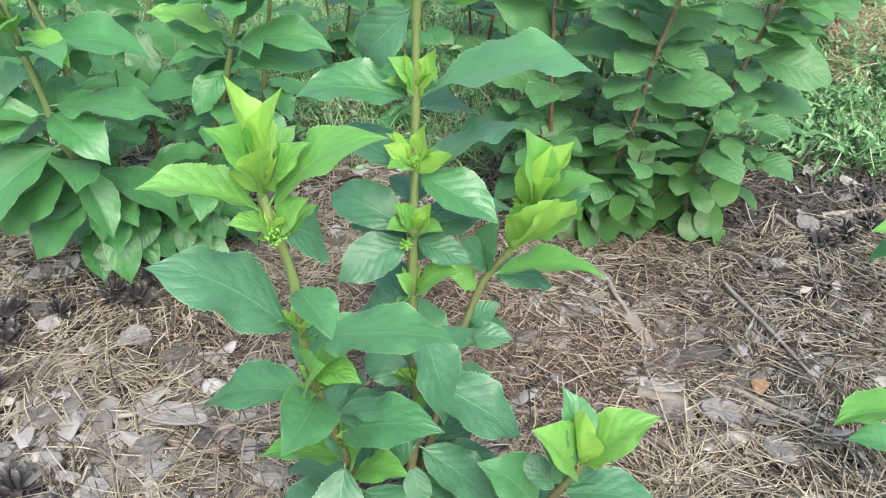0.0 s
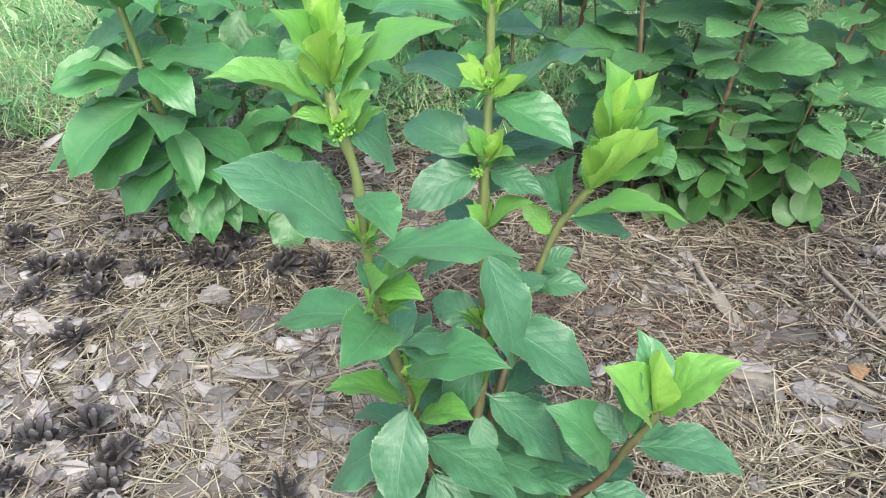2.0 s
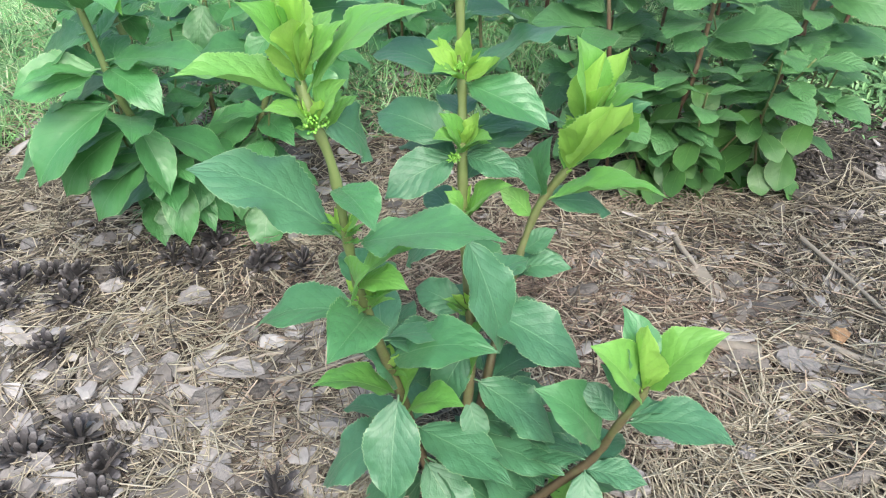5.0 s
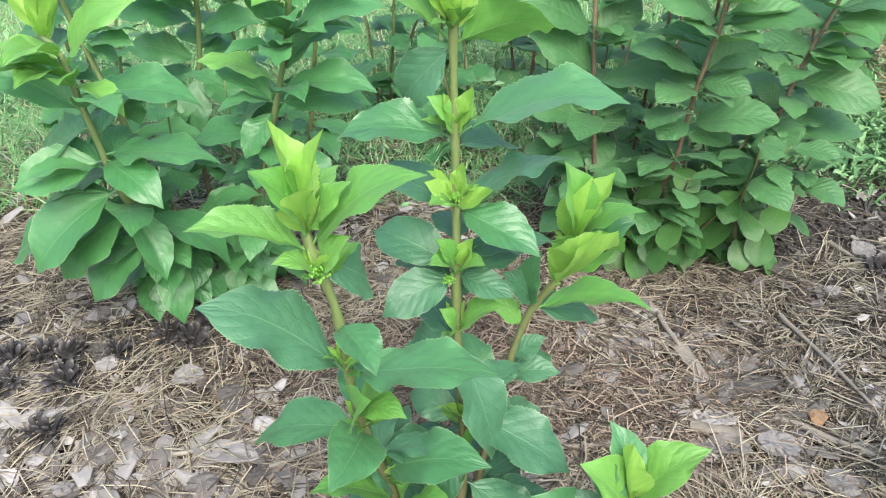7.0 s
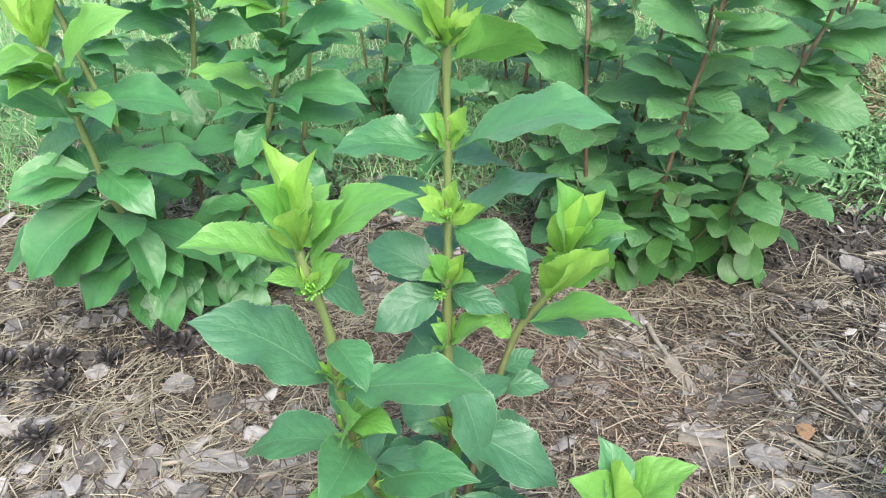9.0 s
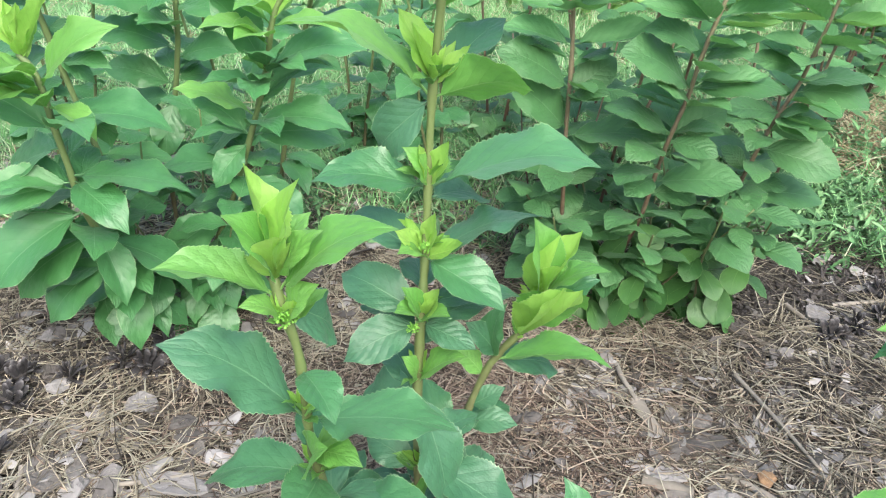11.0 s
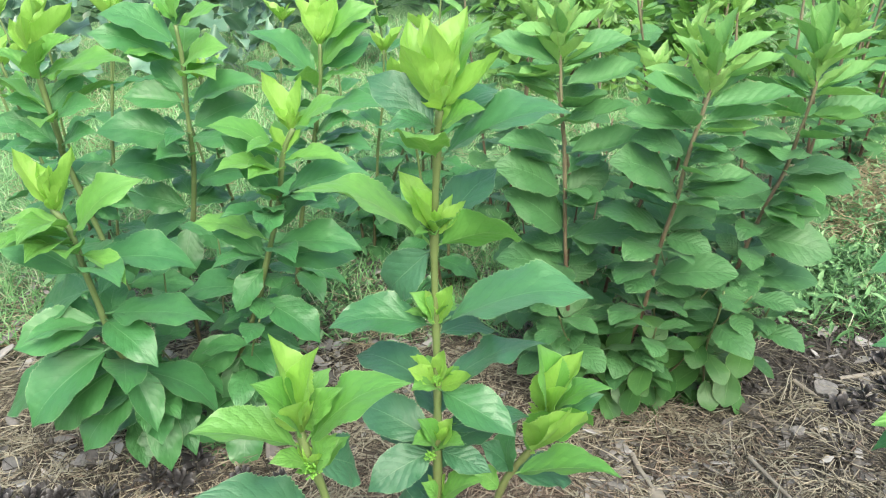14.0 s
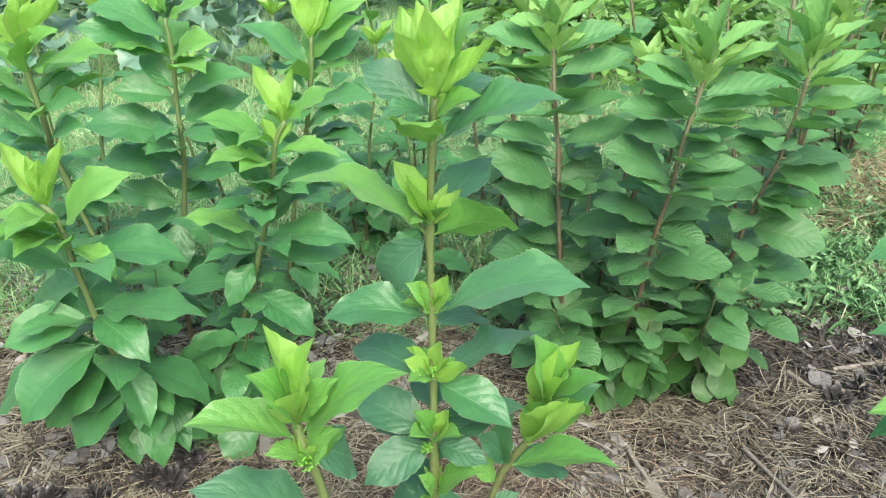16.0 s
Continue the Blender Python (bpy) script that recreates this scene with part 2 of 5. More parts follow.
def soil_material():
    m, nt, links, bsdf = material("soil")
    geo = nt.new("ShaderNodeNewGeometry")
    sep = nt.new("ShaderNodeSeparateXYZ")
    links.new(geo.outputs["Position"], sep.inputs[0])
    big = node(nt, "ShaderNodeTexNoise", Scale=3.5, Detail=5.0)
    fine = node(nt, "ShaderNodeTexNoise", Scale=85.0, Detail=6.0)
    v = node(nt, "ShaderNodeTexVoronoi", Scale=120.0)
    for t in (big, fine, v):
        links.new(geo.outputs["Position"], t.inputs["Vector"])
    litter = ramp(nt, links, fine.outputs["Fac"], ((0.25, (0.02, 0.017, 0.015)), (0.5, (0.05, 0.044, 0.038)), (0.75, (0.11, 0.099, 0.086))))
    turf = ramp(nt, links, fine.outputs["Fac"], ((0.25, (0.05, 0.12, 0.045)), (0.5, (0.12, 0.25, 0.095)), (0.78, (0.28, 0.40, 0.21))))
    edge = maths(nt, links, "ADD", sep.outputs["Y"], maths(nt, links, "MULTIPLY", maths(nt, links, "SUBTRACT", big.outputs["Fac"], 0.5), 0.9))
    step = nt.new("ShaderNodeMapRange")
    for key, value in (("From Min", 0.62), ("From Max", 0.95)):
        step.inputs[key].default_value = value
    links.new(edge, step.inputs["Value"])
    links.new(mix(nt, links, step.outputs[0], litter, turf), bsdf.inputs["Base Color"])
    bsdf.inputs["Roughness"].default_value = 0.95
    bump = node(nt, "ShaderNodeBump", Strength=0.8, Distance=0.006)
    links.new(maths(nt, links, "ADD", fine.outputs["Fac"], maths(nt, links, "MULTIPLY", v.outputs["Distance"], 0.6)), bump.inputs["Height"])
    links.new(bump.outputs[0], bsdf.inputs["Normal"])
    return m


SOIL = soil_material()


# ---- helpers of the place ----
def mesh_of(name, verts, faces, mat, smooth=True, uvs=None):
    me = bpy.data.meshes.new(name)
    me.from_pydata([tuple(map(float, v)) for v in verts], [], [tuple(f) for f in faces])
    me.materials.append(mat)
    me.polygons.foreach_set("use_smooth", [smooth] * len(me.polygons))
    if uvs is not None:
        layer = me.uv_layers.new(name="UVMap")
        loops = np.zeros(len(me.loops), dtype=np.int32)
        me.loops.foreach_get("vertex_index", loops)
        layer.data.foreach_set("uv", np.asarray(uvs, dtype=np.float32)[loops].ravel())
    me.update()
    return me


def part(name, me, parent, m=None, label=""):
    ob = new(name, me)
    ob.parent = parent
    if m is not None:
        ob.matrix_basis = m
    return tagged(ob, label)


def thing(name, at, label, category, group=""):
    ob = new(name)
    ob.location = at
    ob.empty_display_size = 0.03
    return tagged(ob, label, category, group)


def ground_z(x, y):
    """The height of the ground: a nearly level bed with soft humps."""
    return 0.010 * noise.noise((x * 2.3, y * 2.3, 0.3)) + 0.004 * noise.noise((x * 11, y * 11, 1.7))


# ---- ground: one sheet to the horizon ----
def ground_sheet():
    near = np.arange(-1.6, 2.001, 0.03)
    xs = np.concatenate([[-400, -120, -40, -14, -6, -3.2, -2.2], near, [2.6, 3.6, 6, 14, 40, 120, 400]])
    ys = np.concatenate([[-400, -120, -40, -14, -6, -3, -2, -1.5], np.arange(-1.2, 2.6, 0.03), [2.8, 3.2, 4, 5, 7, 10, 16, 40, 120, 400]])
    verts = [(x, y, ground_z(x, y) - 0.004) for y in ys for x in xs]
    w = len(xs)
    faces = [(j * w + i, j * w + i + 1, (j + 1) * w + i + 1, (j + 1) * w + i) for j in range(len(ys) - 1) for i in range(w - 1)]
    return tagged(new("ground", mesh_of("ground", verts, faces, SOIL)), "brown soil bed under pine litter, turning to turf", "ground", kind="structure")


GROUND = ground_sheet()


# ---- shrubs ----
def leaf_blade(name, seed, arch, fold, wave, teeth, rows=52, cols=4, tip=0.95, root=0.84, petiole=0.09, twist=0.0, quilt=0.011, veins=7.0):
    """A blade one unit long and one wide: petiole, toothed edge, folded midrib, quilting between the veins, arched back, wavy rim, drawn-out tip."""
    rnd = random.Random(seed)
    peak = root / (root + tip)
    norm = peak**root * (1 - peak) ** tip
    ph, ph2 = rnd.random() * 6.28, rnd.random() * 6.28
    bend = rnd.uniform(-0.06, 0.06)
    skew = rnd.uniform(-0.12, 0.12)
    verts, uvs, faces = [], [], []
    for j in range(rows + 1):
        s = j / rows
        u = petiole + (1 - petiole) * s
        half = 0.5 * (max(s, 0.0) ** root) * ((1 - s) ** tip) / norm
        half *= 1 - 0.22 * math.exp(-(((s - 0.93) / 0.07) ** 2))
        if j in (0, rows):
            half = 0.012
        ragged = (teeth if j % 2 else -teeth) * (0.16 < s < 0.97) * (0.8 + 0.5 * math.sin(j * 2.3 + ph))
        spine = arch * 4 * u * (1 - u) * (0.5 + 0.85 * u)
        side = bend * math.sin(u * 3.0)
        for i in range(-cols, cols + 1):
            a = i / cols
            half_here = half * (1 + skew * (0.5 - s) * (1 if a > 0 else -1))
            x = a * half_here * (1 + ragged * (abs(i) == cols))
            phase = u * veins - abs(a) * 0.5 * 4.6
            puff = abs(math.sin(math.pi * phase)) ** 0.7 * quilt * math.sin(math.pi * min(1.0, abs(a) * 0.85 + 0.1)) * min(1.0, half * 4)
            rise = fold * abs(x) * (1 - 0.3 * s) + puff
            rise += wave * abs(a) ** 3 * (math.sin(ph + u * 14 + (1.9 if a > 0 else 0)) + 0.4 * math.sin(ph2 + u * 27 + (0.7 if a > 0 else 0))) * half * 2
            rise += (0.10 * a**4 - 0.16 * a * a) * half
            turn = twist * (u - 0.25)
            x, rise = x * math.cos(turn) - rise * math.sin(turn), x * math.sin(turn) + rise * math.cos(turn)
            verts.append((x + side, u - (0.008 if (j % 2 and abs(i) == cols) else 0), spine + rise))
            uvs.append((0.5 + 0.5 * a, u))
    w = 2 * cols + 1
    for j in range(rows):
        for i in range(w - 1):
            k = j * w + i
            faces.append((k, k + 1, k + w + 1, k + w))
    n = len(verts)
    for u in (0.0, petiole * 1.2):
        z = arch * 4 * u * (1 - u)
        for dx, dz in ((-0.024, 0), (0.0, 0.006), (0.024, 0), (0, -0.016)):
            verts.append((dx, u, z + dz))
            uvs.append((0.5, u))
    for i in range(4):
        faces.append((n + i, n + (i + 1) % 4, n + 4 + (i + 1) % 4, n + 4 + i))
    return name, verts, faces, uvs


def blades(kinds, shapes):
    made = {}
    for tone, mat in kinds.items():
        made[tone] = []
        for k, s in enumerate(shapes[tone]):
            name, verts, faces, uvs = leaf_blade("leaf", 100 + k, **s)
            me = mesh_of(f"leaf_{tone}", verts, faces, mat, True, uvs)
            made[tone].append(me)
    return made


def shape(arch, fold, wave, teeth=0.034, **more):
    return dict(arch=arch, fold=fold, wave=1.6 * wave, teeth=teeth, **more)


ERECT = [shape(-0.07, 0.45, 0.015, twist=0.15), shape(-0.04, 0.55, 0.02, twist=-0.2), shape(-0.10, 0.35, 0.015, twist=0.25), shape(-0.08, 0.4, 0.02, twist=-0.1), shape(0.03, 0.3, 0.02, twist=0.15)]
SPREAD = [shape(0.10, 0.3, 0.015, twist=0.15), shape(0.13, 0.22, 0.018, twist=-0.2), shape(0.07, 0.4, 0.015, twist=0.1), shape(0.12, 0.26, 0.02, twist=-0.1), shape(0.15, 0.18, 0.015, twist=0.05), shape(0.09, 0.16, 0.025, twist=0.2)]
HANG = [shape(0.10, 0.16, 0.018, twist=0.15), shape(0.08, 0.10, 0.02, twist=-0.2), shape(0.14, 0.2, 0.015, twist=0.05), shape(0.07, 0.18, 0.02, twist=-0.1), shape(0.12, 0.13, 0.025, twist=0.2)]
ROUND = [dict(h, tip=0.62, root=0.85, teeth=0.02, wave=0.012, quilt=0.003) for h in HANG]
BLADES = blades(LEAF, {"bud": ERECT, "young": SPREAD, "mid": SPREAD, "mature": HANG, "base": ROUND})
BLADES_FRONT = blades(LEAF_FRONT, {"bud": ERECT, "young": SPREAD, "mid": SPREAD, "mature": HANG, "base": ROUND})
BOAT = [shape(-0.05, 0.4, 0.009, twist=0.1), shape(-0.08, 0.45, 0.009, twist=-0.1), shape(0.0, 0.35, 0.009, twist=0.15), shape(-0.04, 0.4, 0.009, twist=-0.15), shape(0.04, 0.35, 0.009)]
BLADES_FELT = blades(LEAF_FELT, {"bud": ERECT, "young": [dict(s, tip=0.85, root=0.85, teeth=0.055, quilt=0.009) for s in BOAT], "mid": [dict(s, tip=0.74, root=0.76, teeth=0.055, quilt=0.010) for s in BOAT], "mature": [dict(h, tip=0.64, root=0.7, wave=0.02, teeth=0.055, quilt=0.010) for h in HANG], "base": ROUND})


def smooth_path(points, steps=5):
    p = [Vector(q) for q in points]
    p = [p[0] * 2 - p[1], *p, p[-1] * 2 - p[-2]]
    out = []
    for i in range(1, len(p) - 2):
        for k in range(steps):
            t = k / steps
            a, b, c, d = p[i - 1 : i + 3]
            out.append(0.5 * ((2 * b) + (c - a) * t + (2 * a - 5 * b + 4 * c - d) * t * t + (3 * b - a - 3 * c + d) * t**3))
    return out + [p[-2]]


def tube(name, path, r0, r1, mat, sides=8, swell=()):
    """A tapered shoot along a path, thicker at the heights in swell."""
    verts, faces = [], []
    for i, q in enumerate(path):
        ahead = (path[min(i + 1, len(path) - 1)] - path[max(i - 1, 0)]).normalized()
        right = ahead.cross(Vector((0.3, 1, 0.1))).normalized()
        up = right.cross(ahead)
        r = r0 + (r1 - r0) * i / (len(path) - 1)
        r *= 1 + 0.35 * max([math.exp(-(((q.z - z) / 0.008) ** 2)) for z in swell], default=0)
        for k in range(sides):
            a = 2 * math.pi * k / sides
            verts.append(q + (right * math.cos(a) + up * math.sin(a)) * r)
    for i in range(len(path) - 1):
        for k in range(sides):
            a, b = i * sides + k, i * sides + (k + 1) % sides
            faces.append((a, b, b + sides, a + sides))
    faces.append(tuple(range(len(verts) - sides, len(verts))))
    return mesh_of(name, verts, faces, mat)


def leaf_pose(at, azimuth, rise, length, width, roll):
    """The pose of a blade that leaves the shoot at a point, upper face up."""
    a, e = radians(azimuth), radians(rise)
    ahead = Vector((math.cos(a) * math.cos(e), math.sin(a) * math.cos(e), math.sin(e)))
    right = Vector((math.sin(a), -math.cos(a), 0))
    face = right.cross(ahead)
    turn = Matrix((right, ahead, face)).transposed().to_4x4()
    return Matrix.Translation(at) @ turn @ pose(0, 0, 0, 0, roll, 0) @ Matrix.Diagonal((length * width, length, length, 1))


TONES = ("bud", "young", "mid", "mature", "base")


def shoot(shrub, spec, sets, bark, rnd, thick=0.0042):
    """One shoot with its leaves, a part of a shrub. Leaf rows: height (cm), azimuth, rise (degrees), length (cm), width (% of length), roll."""
    base = shrub.location
    path = [Vector(q) - base for q in spec["path"]]
    path[0].z = min(path[0].z, 0.0) - 0.02
    line = smooth_path(path)
    rows = [(tone, row) for tone in TONES for row in (*spec.get(tone, ()), *spec.get(tone + "_more", ()))]
    nodes = sorted({round(row[0] / 100, 2) for _, row in rows})
    stem = part("stem", tube("stem", line, thick, thick * 0.7, bark, 8, nodes), shrub)
    zs = [q.z for q in line]
    felt = sets is BLADES_FELT
    top = "bud" if spec.get("bud") or (felt and zs[-1] > 0.5) else "mid"
    for k in range(0 if spec.get("bare_tip") else 14 if felt else 10 if top == "bud" else 7):
        rows.append((top, (zs[-1] * 100 - (0.35 * k if felt else 0.4), k * 137.5 + rnd.uniform(-15, 15), rnd.uniform(48, 84) - (2 * k if felt else 0), rnd.uniform(3.4, 7.6) if felt else rnd.uniform(1.4, 3.8), rnd.uniform(30, 42), rnd.uniform(-20, 20))))
    for tone, (z, az, rise, length, width, roll) in rows:
        z = z / 100
        i = max(0, min(len(line) - 2, next((k for k in range(len(line) - 1) if zs[k + 1] >= z), len(line) - 2)))
        f = (z - zs[i]) / (zs[i + 1] - zs[i] + 1e-9)
        at = line[i].lerp(line[i + 1], max(0, min(1.1, f)))
        if felt and tone in ("mid", "mature"):
            rise, width = 0.65 * rise + 5, width * 1.15
        if tone == "base":
            length, width = min(length, 10) * 0.72, 64
        pool = sets[tone]
        part("leaf", pool[rnd.randrange(len(pool))], stem, leaf_pose(at, az, rise, length / 100, min(width, (42 if length < 6.4 else 46) if tone == "bud" else 64) / 100, roll + rnd.uniform(-4, 4)))
    return stem


SHOOTS = {
    'front_main': dict(
        path=[(0.065, -0.215, 0.000), (0.088, -0.190, 0.200), (0.084, -0.160, 0.299), (0.084, -0.150, 0.384), (0.085, -0.135, 0.444), (0.085, -0.125, 0.514), (0.085, -0.120, 0.591), (0.089, -0.120, 0.671), (0.092, -0.120, 0.712)],
        bud=[(71.2, -111, 78, 7.4, 42, -10), (71.2, 121, 72, 7.6, 42, 18), (71.2, -145, 59, 6.6, 44, 42), (71.2, -12, 46, 7, 42, 34), (71.2, 0, 74,
        6.3, 42, 46), (71.2, 53, 63, 8.4, 42, -22), (71.2, -88, 33, 6, 42, 30), (69.4, -26, 50, 3.6, 44, 62), (71.2, 119, 51, 8.1, 42, 30), (60.1,
        161, 61, 6.4, 42, -22)],
        bud_more=[(60.1, -131, 64, 6.1, 44, -62), (60.1, -21, 52, 4.7, 42, 46), (60.1, 51, 50, 4, 42, -6), (51.4, -130, 73, 4.5, 44, -74), (51.4, -34,
        69, 5.1, 44, 66), (45.2, -142, 48, 4.8, 42, -46), (45.2, -55, 76, 5, 46, 78), (45.2, -33, 37, 4.6, 42, 42), (39.3, -34, 68, 4.7, 42, 62)],
        young=[(70.7, 48, 44, 9.3, 52, -26), (69.4, -39, 30, 5.5, 52, 42), (67.1, -106, 30, 8.5, 52, 6), (59.1, -175, 26, 12.8, 52, -6), (59.1, -34,
        17, 9.3, 52, -54), (51.4, -156, 59, 4.7, 52, -42), (51.4, 49, 38, 3.4, 52, 2), (45.2, -122, 29, 4.7, 52, -22), (39.3, -150, 65, 4.8, 52, -50),
        (39.3, -126, 39, 4.8, 52, -26), (39.3, -50, 37, 4.9, 52, 22), (33.3, -25, 44, 6.5, 52, 26), (33.3, -146, 62, 3.9, 52, -54), (18, -31, 68, 5.3,
        52, 46), (20, 0, 74, 4.9, 52, 26)],
        mid=[(69.8, -143, 8, 5.1, 52, -26), (67.1, 0, 19, 11.4, 52, 6), (68.9, 49, 15, 8.3, 52, -2), (51.4, -174, 3, 9.6, 52, -18), (51.4, 0, 11,
        14.2, 52, -2), (45.2, -30, -17, 8.4, 52, 22)],
        mature=[(69.4, 153, 30, 7.6, 52, -30), (59.1, 145, -49, 8, 54, -78), (60.1, 42, 29, 8.6, 52, -2), (50.5, 50, -25, 8.6, 52, 18), (45.2, 11, 18,
        11, 52, -2), (45.2, 148, 2, 9.4, 52, -6), (40.1, 149, 5, 8.9, 52, -22), (39.3, 26, 4, 6.9, 52, 10), (39.3, -155, -19, 7.5, 54, -30), (39.3,
        -22, -12, 5.5, 52, 30), (32.2, -58, -60, 11.7, 52, -14)],
        mature_more=[(33.3, 152, -48, 9.7, 52, -34), (24.5, 143, -2, 6.7, 52, -30), (25.7, -16, -28, 11.9, 52, 10), (21.7, -149, -59, 7.5, 54, -30),
        (18, -20, -35, 10.5, 52, 10), (15.7, -57, -62, 5, 54, 18), (10.6, -22, -5, 10.5, 52, -6), (13.2, 24, -38, 9.4, 52, 10), (10.6, 127, -63, 8.3,
        52, -78), (7.9, 0, -47, 11.7, 52, 2), (5.2, 59, -75, 13.5, 52, 74)],
    ),
    'front_left': dict(
        path=[(0.065, -0.215, 0.000), (0.034, -0.205, 0.096), (0.022, -0.215, 0.185), (0.011, -0.235, 0.262), (0.005, -0.260, 0.344), (0.004, -0.270, 0.387), (0.001, -0.275, 0.454), (-0.008, -0.275, 0.491), (-0.014, -0.270, 0.515)],
        bud=[(51.5, 150, 76, 8.1, 42, 2), (51.5, -24, 73, 8.4, 42, 54), (51.2, -75, 57, 6.6, 42, 30), (51.5, 68, 57, 4, 42, -6), (48.3, -180, 74, 2.5,
        44, -38)],
        young=[(50.7, -144, 63, 7.4, 52, -30), (51.5, 0, 48, 5.2, 52, 26), (50.4, 0, 34, 9.8, 52, 10), (50.1, -173, 16, 8.5, 52, 2), (51.5, 54, 43,
        5.1, 52, -14), (51.5, 119, 33, 5.4, 52, 42), (48.3, -144, 34, 4.1, 52, -18), (48.3, -22, 55, 4.7, 52, 50), (39.4, -37, 54, 2.9, 52, 38),
        (34.4, -12, 39, 6.4, 52, 14), (33.6, -66, 49, 6.7, 54, 78), (34.4, -35, 17, 5.5, 52, 10), (17.4, -166, 21, 8.6, 52, 10), (16.4, -29, 69, 5.7,
        52, 58), (15.3, -28, 29, 7.4, 52, 2)],
        mid=[(43.9, -58, -5, 5.9, 52, -2), (38.7, -10, 7, 11.7, 52, -2), (30.5, 174, -17, 10.8, 52, -2), (30.5, -101, 15, 9, 52, -22), (23.3, -17, 19,
        10.9, 52, 14)],
        mature=[(49.8, 62, -47, 8.3, 52, 62), (38.7, 180, 31, 12.4, 52, -2), (26.2, 36, -35, 10.4, 52, 14), (18.5, -160, 64, 6.5, 52, -30), (18.5,
        -97, -56, 10.7, 52, -2), (13, 180, -44, 13.6, 52, -10), (8.4, -152, -57, 11.6, 52, 6), (13, -27, -15, 11.3, 52, -2), (8.4, -46, -46, 10, 52,
        14), (8.4, -6, -47, 15, 52, 2), (6.1, 152, -74, 15.6, 52, -46)],
    ),
    'front_right': dict(
        path=[(0.065, -0.215, 0.000), (0.101, -0.170, 0.146), (0.119, -0.130, 0.214), (0.134, -0.110, 0.257), (0.153, -0.100, 0.311), (0.181, -0.100, 0.356), (0.192, -0.090, 0.380)],
        bud=[(38, -38, 79, 8.4, 42, -22), (38, 16, 64, 8.4, 42, -6), (34.6, -50, 53, 11.8, 42, -22), (35.1, -62, 57, 10.4, 42, 42), (38, 76, 55, 5.4,
        42, -18), (37.7, -60, 62, 7.3, 42, 62)],
        young=[(38, 180, 83, 9.3, 52, -34), (38, -18, 39, 8.2, 52, 6), (34.1, -34, 49, 10.9, 52, -42), (31.7, -10, 6, 11.4, 52, -10), (29.8, 180, 45,
        4.6, 52, -38)],
        mid=[(36.3, 10, 34, 8, 52, 10), (31.7, 0, 84, 6.8, 52, 30), (36.3, 48, 8, 6.8, 52, -18)],
        mature=[(32.3, -164, 51, 5.7, 52, -50), (26.3, 0, 38, 4.3, 54, 46), (24.6, -10, 8, 5.6, 52, 26), (23.6, -110, -48, 4.8, 54, -14), (22, 33,
        -57, 10.1, 52, 42), (31.7, 30, -27, 8.9, 52, 22)],
    ),
    'front_low': dict(
        path=[(0.065, -0.215, 0.000), (0.138, -0.215, 0.018), (0.170, -0.225, 0.064), (0.202, -0.235, 0.115), (0.218, -0.245, 0.168), (0.234, -0.250, 0.209), (0.239, -0.250, 0.227)],
        bud=[(21.5, -123, 82, 8.6, 42, -14), (21.5, 91, 63, 4.4, 42, -6)],
        young=[(20.9, -158, 56, 9.5, 52, -34), (21.5, 0, 48, 9.2, 52, 10), (8.9, 118, -81, 7.4, 54, -78)],
        mid=[(13.5, -171, 52, 10.8, 52, -26), (21.5, 124, 64, 8.1, 52, 2), (18.5, 158, 63, 5.9, 52, -22), (18, 22, -13, 5.5, 52, -6)],
        mature=[(17.4, 150, 38, 5.1, 52, -22), (17.4, -12, -3, 9.9, 52, 2), (10.2, -92, -54, 6.8, 54, 2), (9.6, -9, -10, 6.5, 52, 6), (2.7, 0, -82,
        4.7, 54, 66)],
    ),
    'left_near': dict(
        path=[(-0.340, 0.364, 0.000), (-0.356, 0.200, 0.253), (-0.364, 0.165, 0.393), (-0.372, 0.160, 0.481), (-0.388, 0.160, 0.511)],
        bud=[(50.8, 180, 69, 8.7, 40, -28), (50.6, 0, 65, 9.4, 40, -20), (51.1, -44, 66, 6.9, 30, -8), (49.9, 151, 73, 7.2, 40, 0), (50.7, 29, 71, 6.1, 40,
        40)],
        young=[(47.9, -155, 20, 7.6, 50, -20), (47.1, -10, 37, 13.9, 38, 36), (44.9, -34, -12, 9.1, 38, 0)],
        mid=[(41.4, 180, 27, 12.1, 55, -24), (43.7, 8, -9, 14, 55, 4), (34.6, -159, -10, 11.5, 55, -32), (34.8, -35, -20, 11.1, 48, 4), (35.5, 0, -6, 14.8,
        55, 8), (30.1, -151, -37, 15.6, 55, -24), (26.5, -48, -52, 11, 42, 0)],
        mature=[(25.3, 180, -24, 21, 55, -8), (20.5, -151, -42, 13.2, 55, -24), (25.9, -165, -40, 14.8, 55, -28), (24.4, -5, -33, 13.9, 55, 0), (16.5, -66,
        -60, 11.8, 42, 0), (14.6, 180, -30, 13.6, 55, -20), (13, 0, -48, 10.2, 48, 8), (6.6, -136, -14, 8.9, 55, -40), (11, -46, -36, 8.6, 42, 0), (32.4, 145,
        -32, 12.4, 55, -20), (39.5, 155, -37, 15, 55, -32), (20.9, 41, 2, 6.1, 55, 20)],
    ),
    'left_mid': dict(
        path=[(-0.340, 0.364, 0.000), (-0.264, 0.340, 0.128), (-0.217, 0.330, 0.229), (-0.162, 0.320, 0.391), (-0.143, 0.310, 0.457), (-0.130, 0.310, 0.524), (-0.113, 0.310, 0.559)],
        bud=[(55.9, 180, 66, 8.6, 40, -44), (56.2, 0, 77, 7.4, 40, 44), (55.2, -144, 67, 4.3, 40, 40), (52, -133, 74, 4.9, 40, 24), (51.9, 0, 54, 4.9, 40,
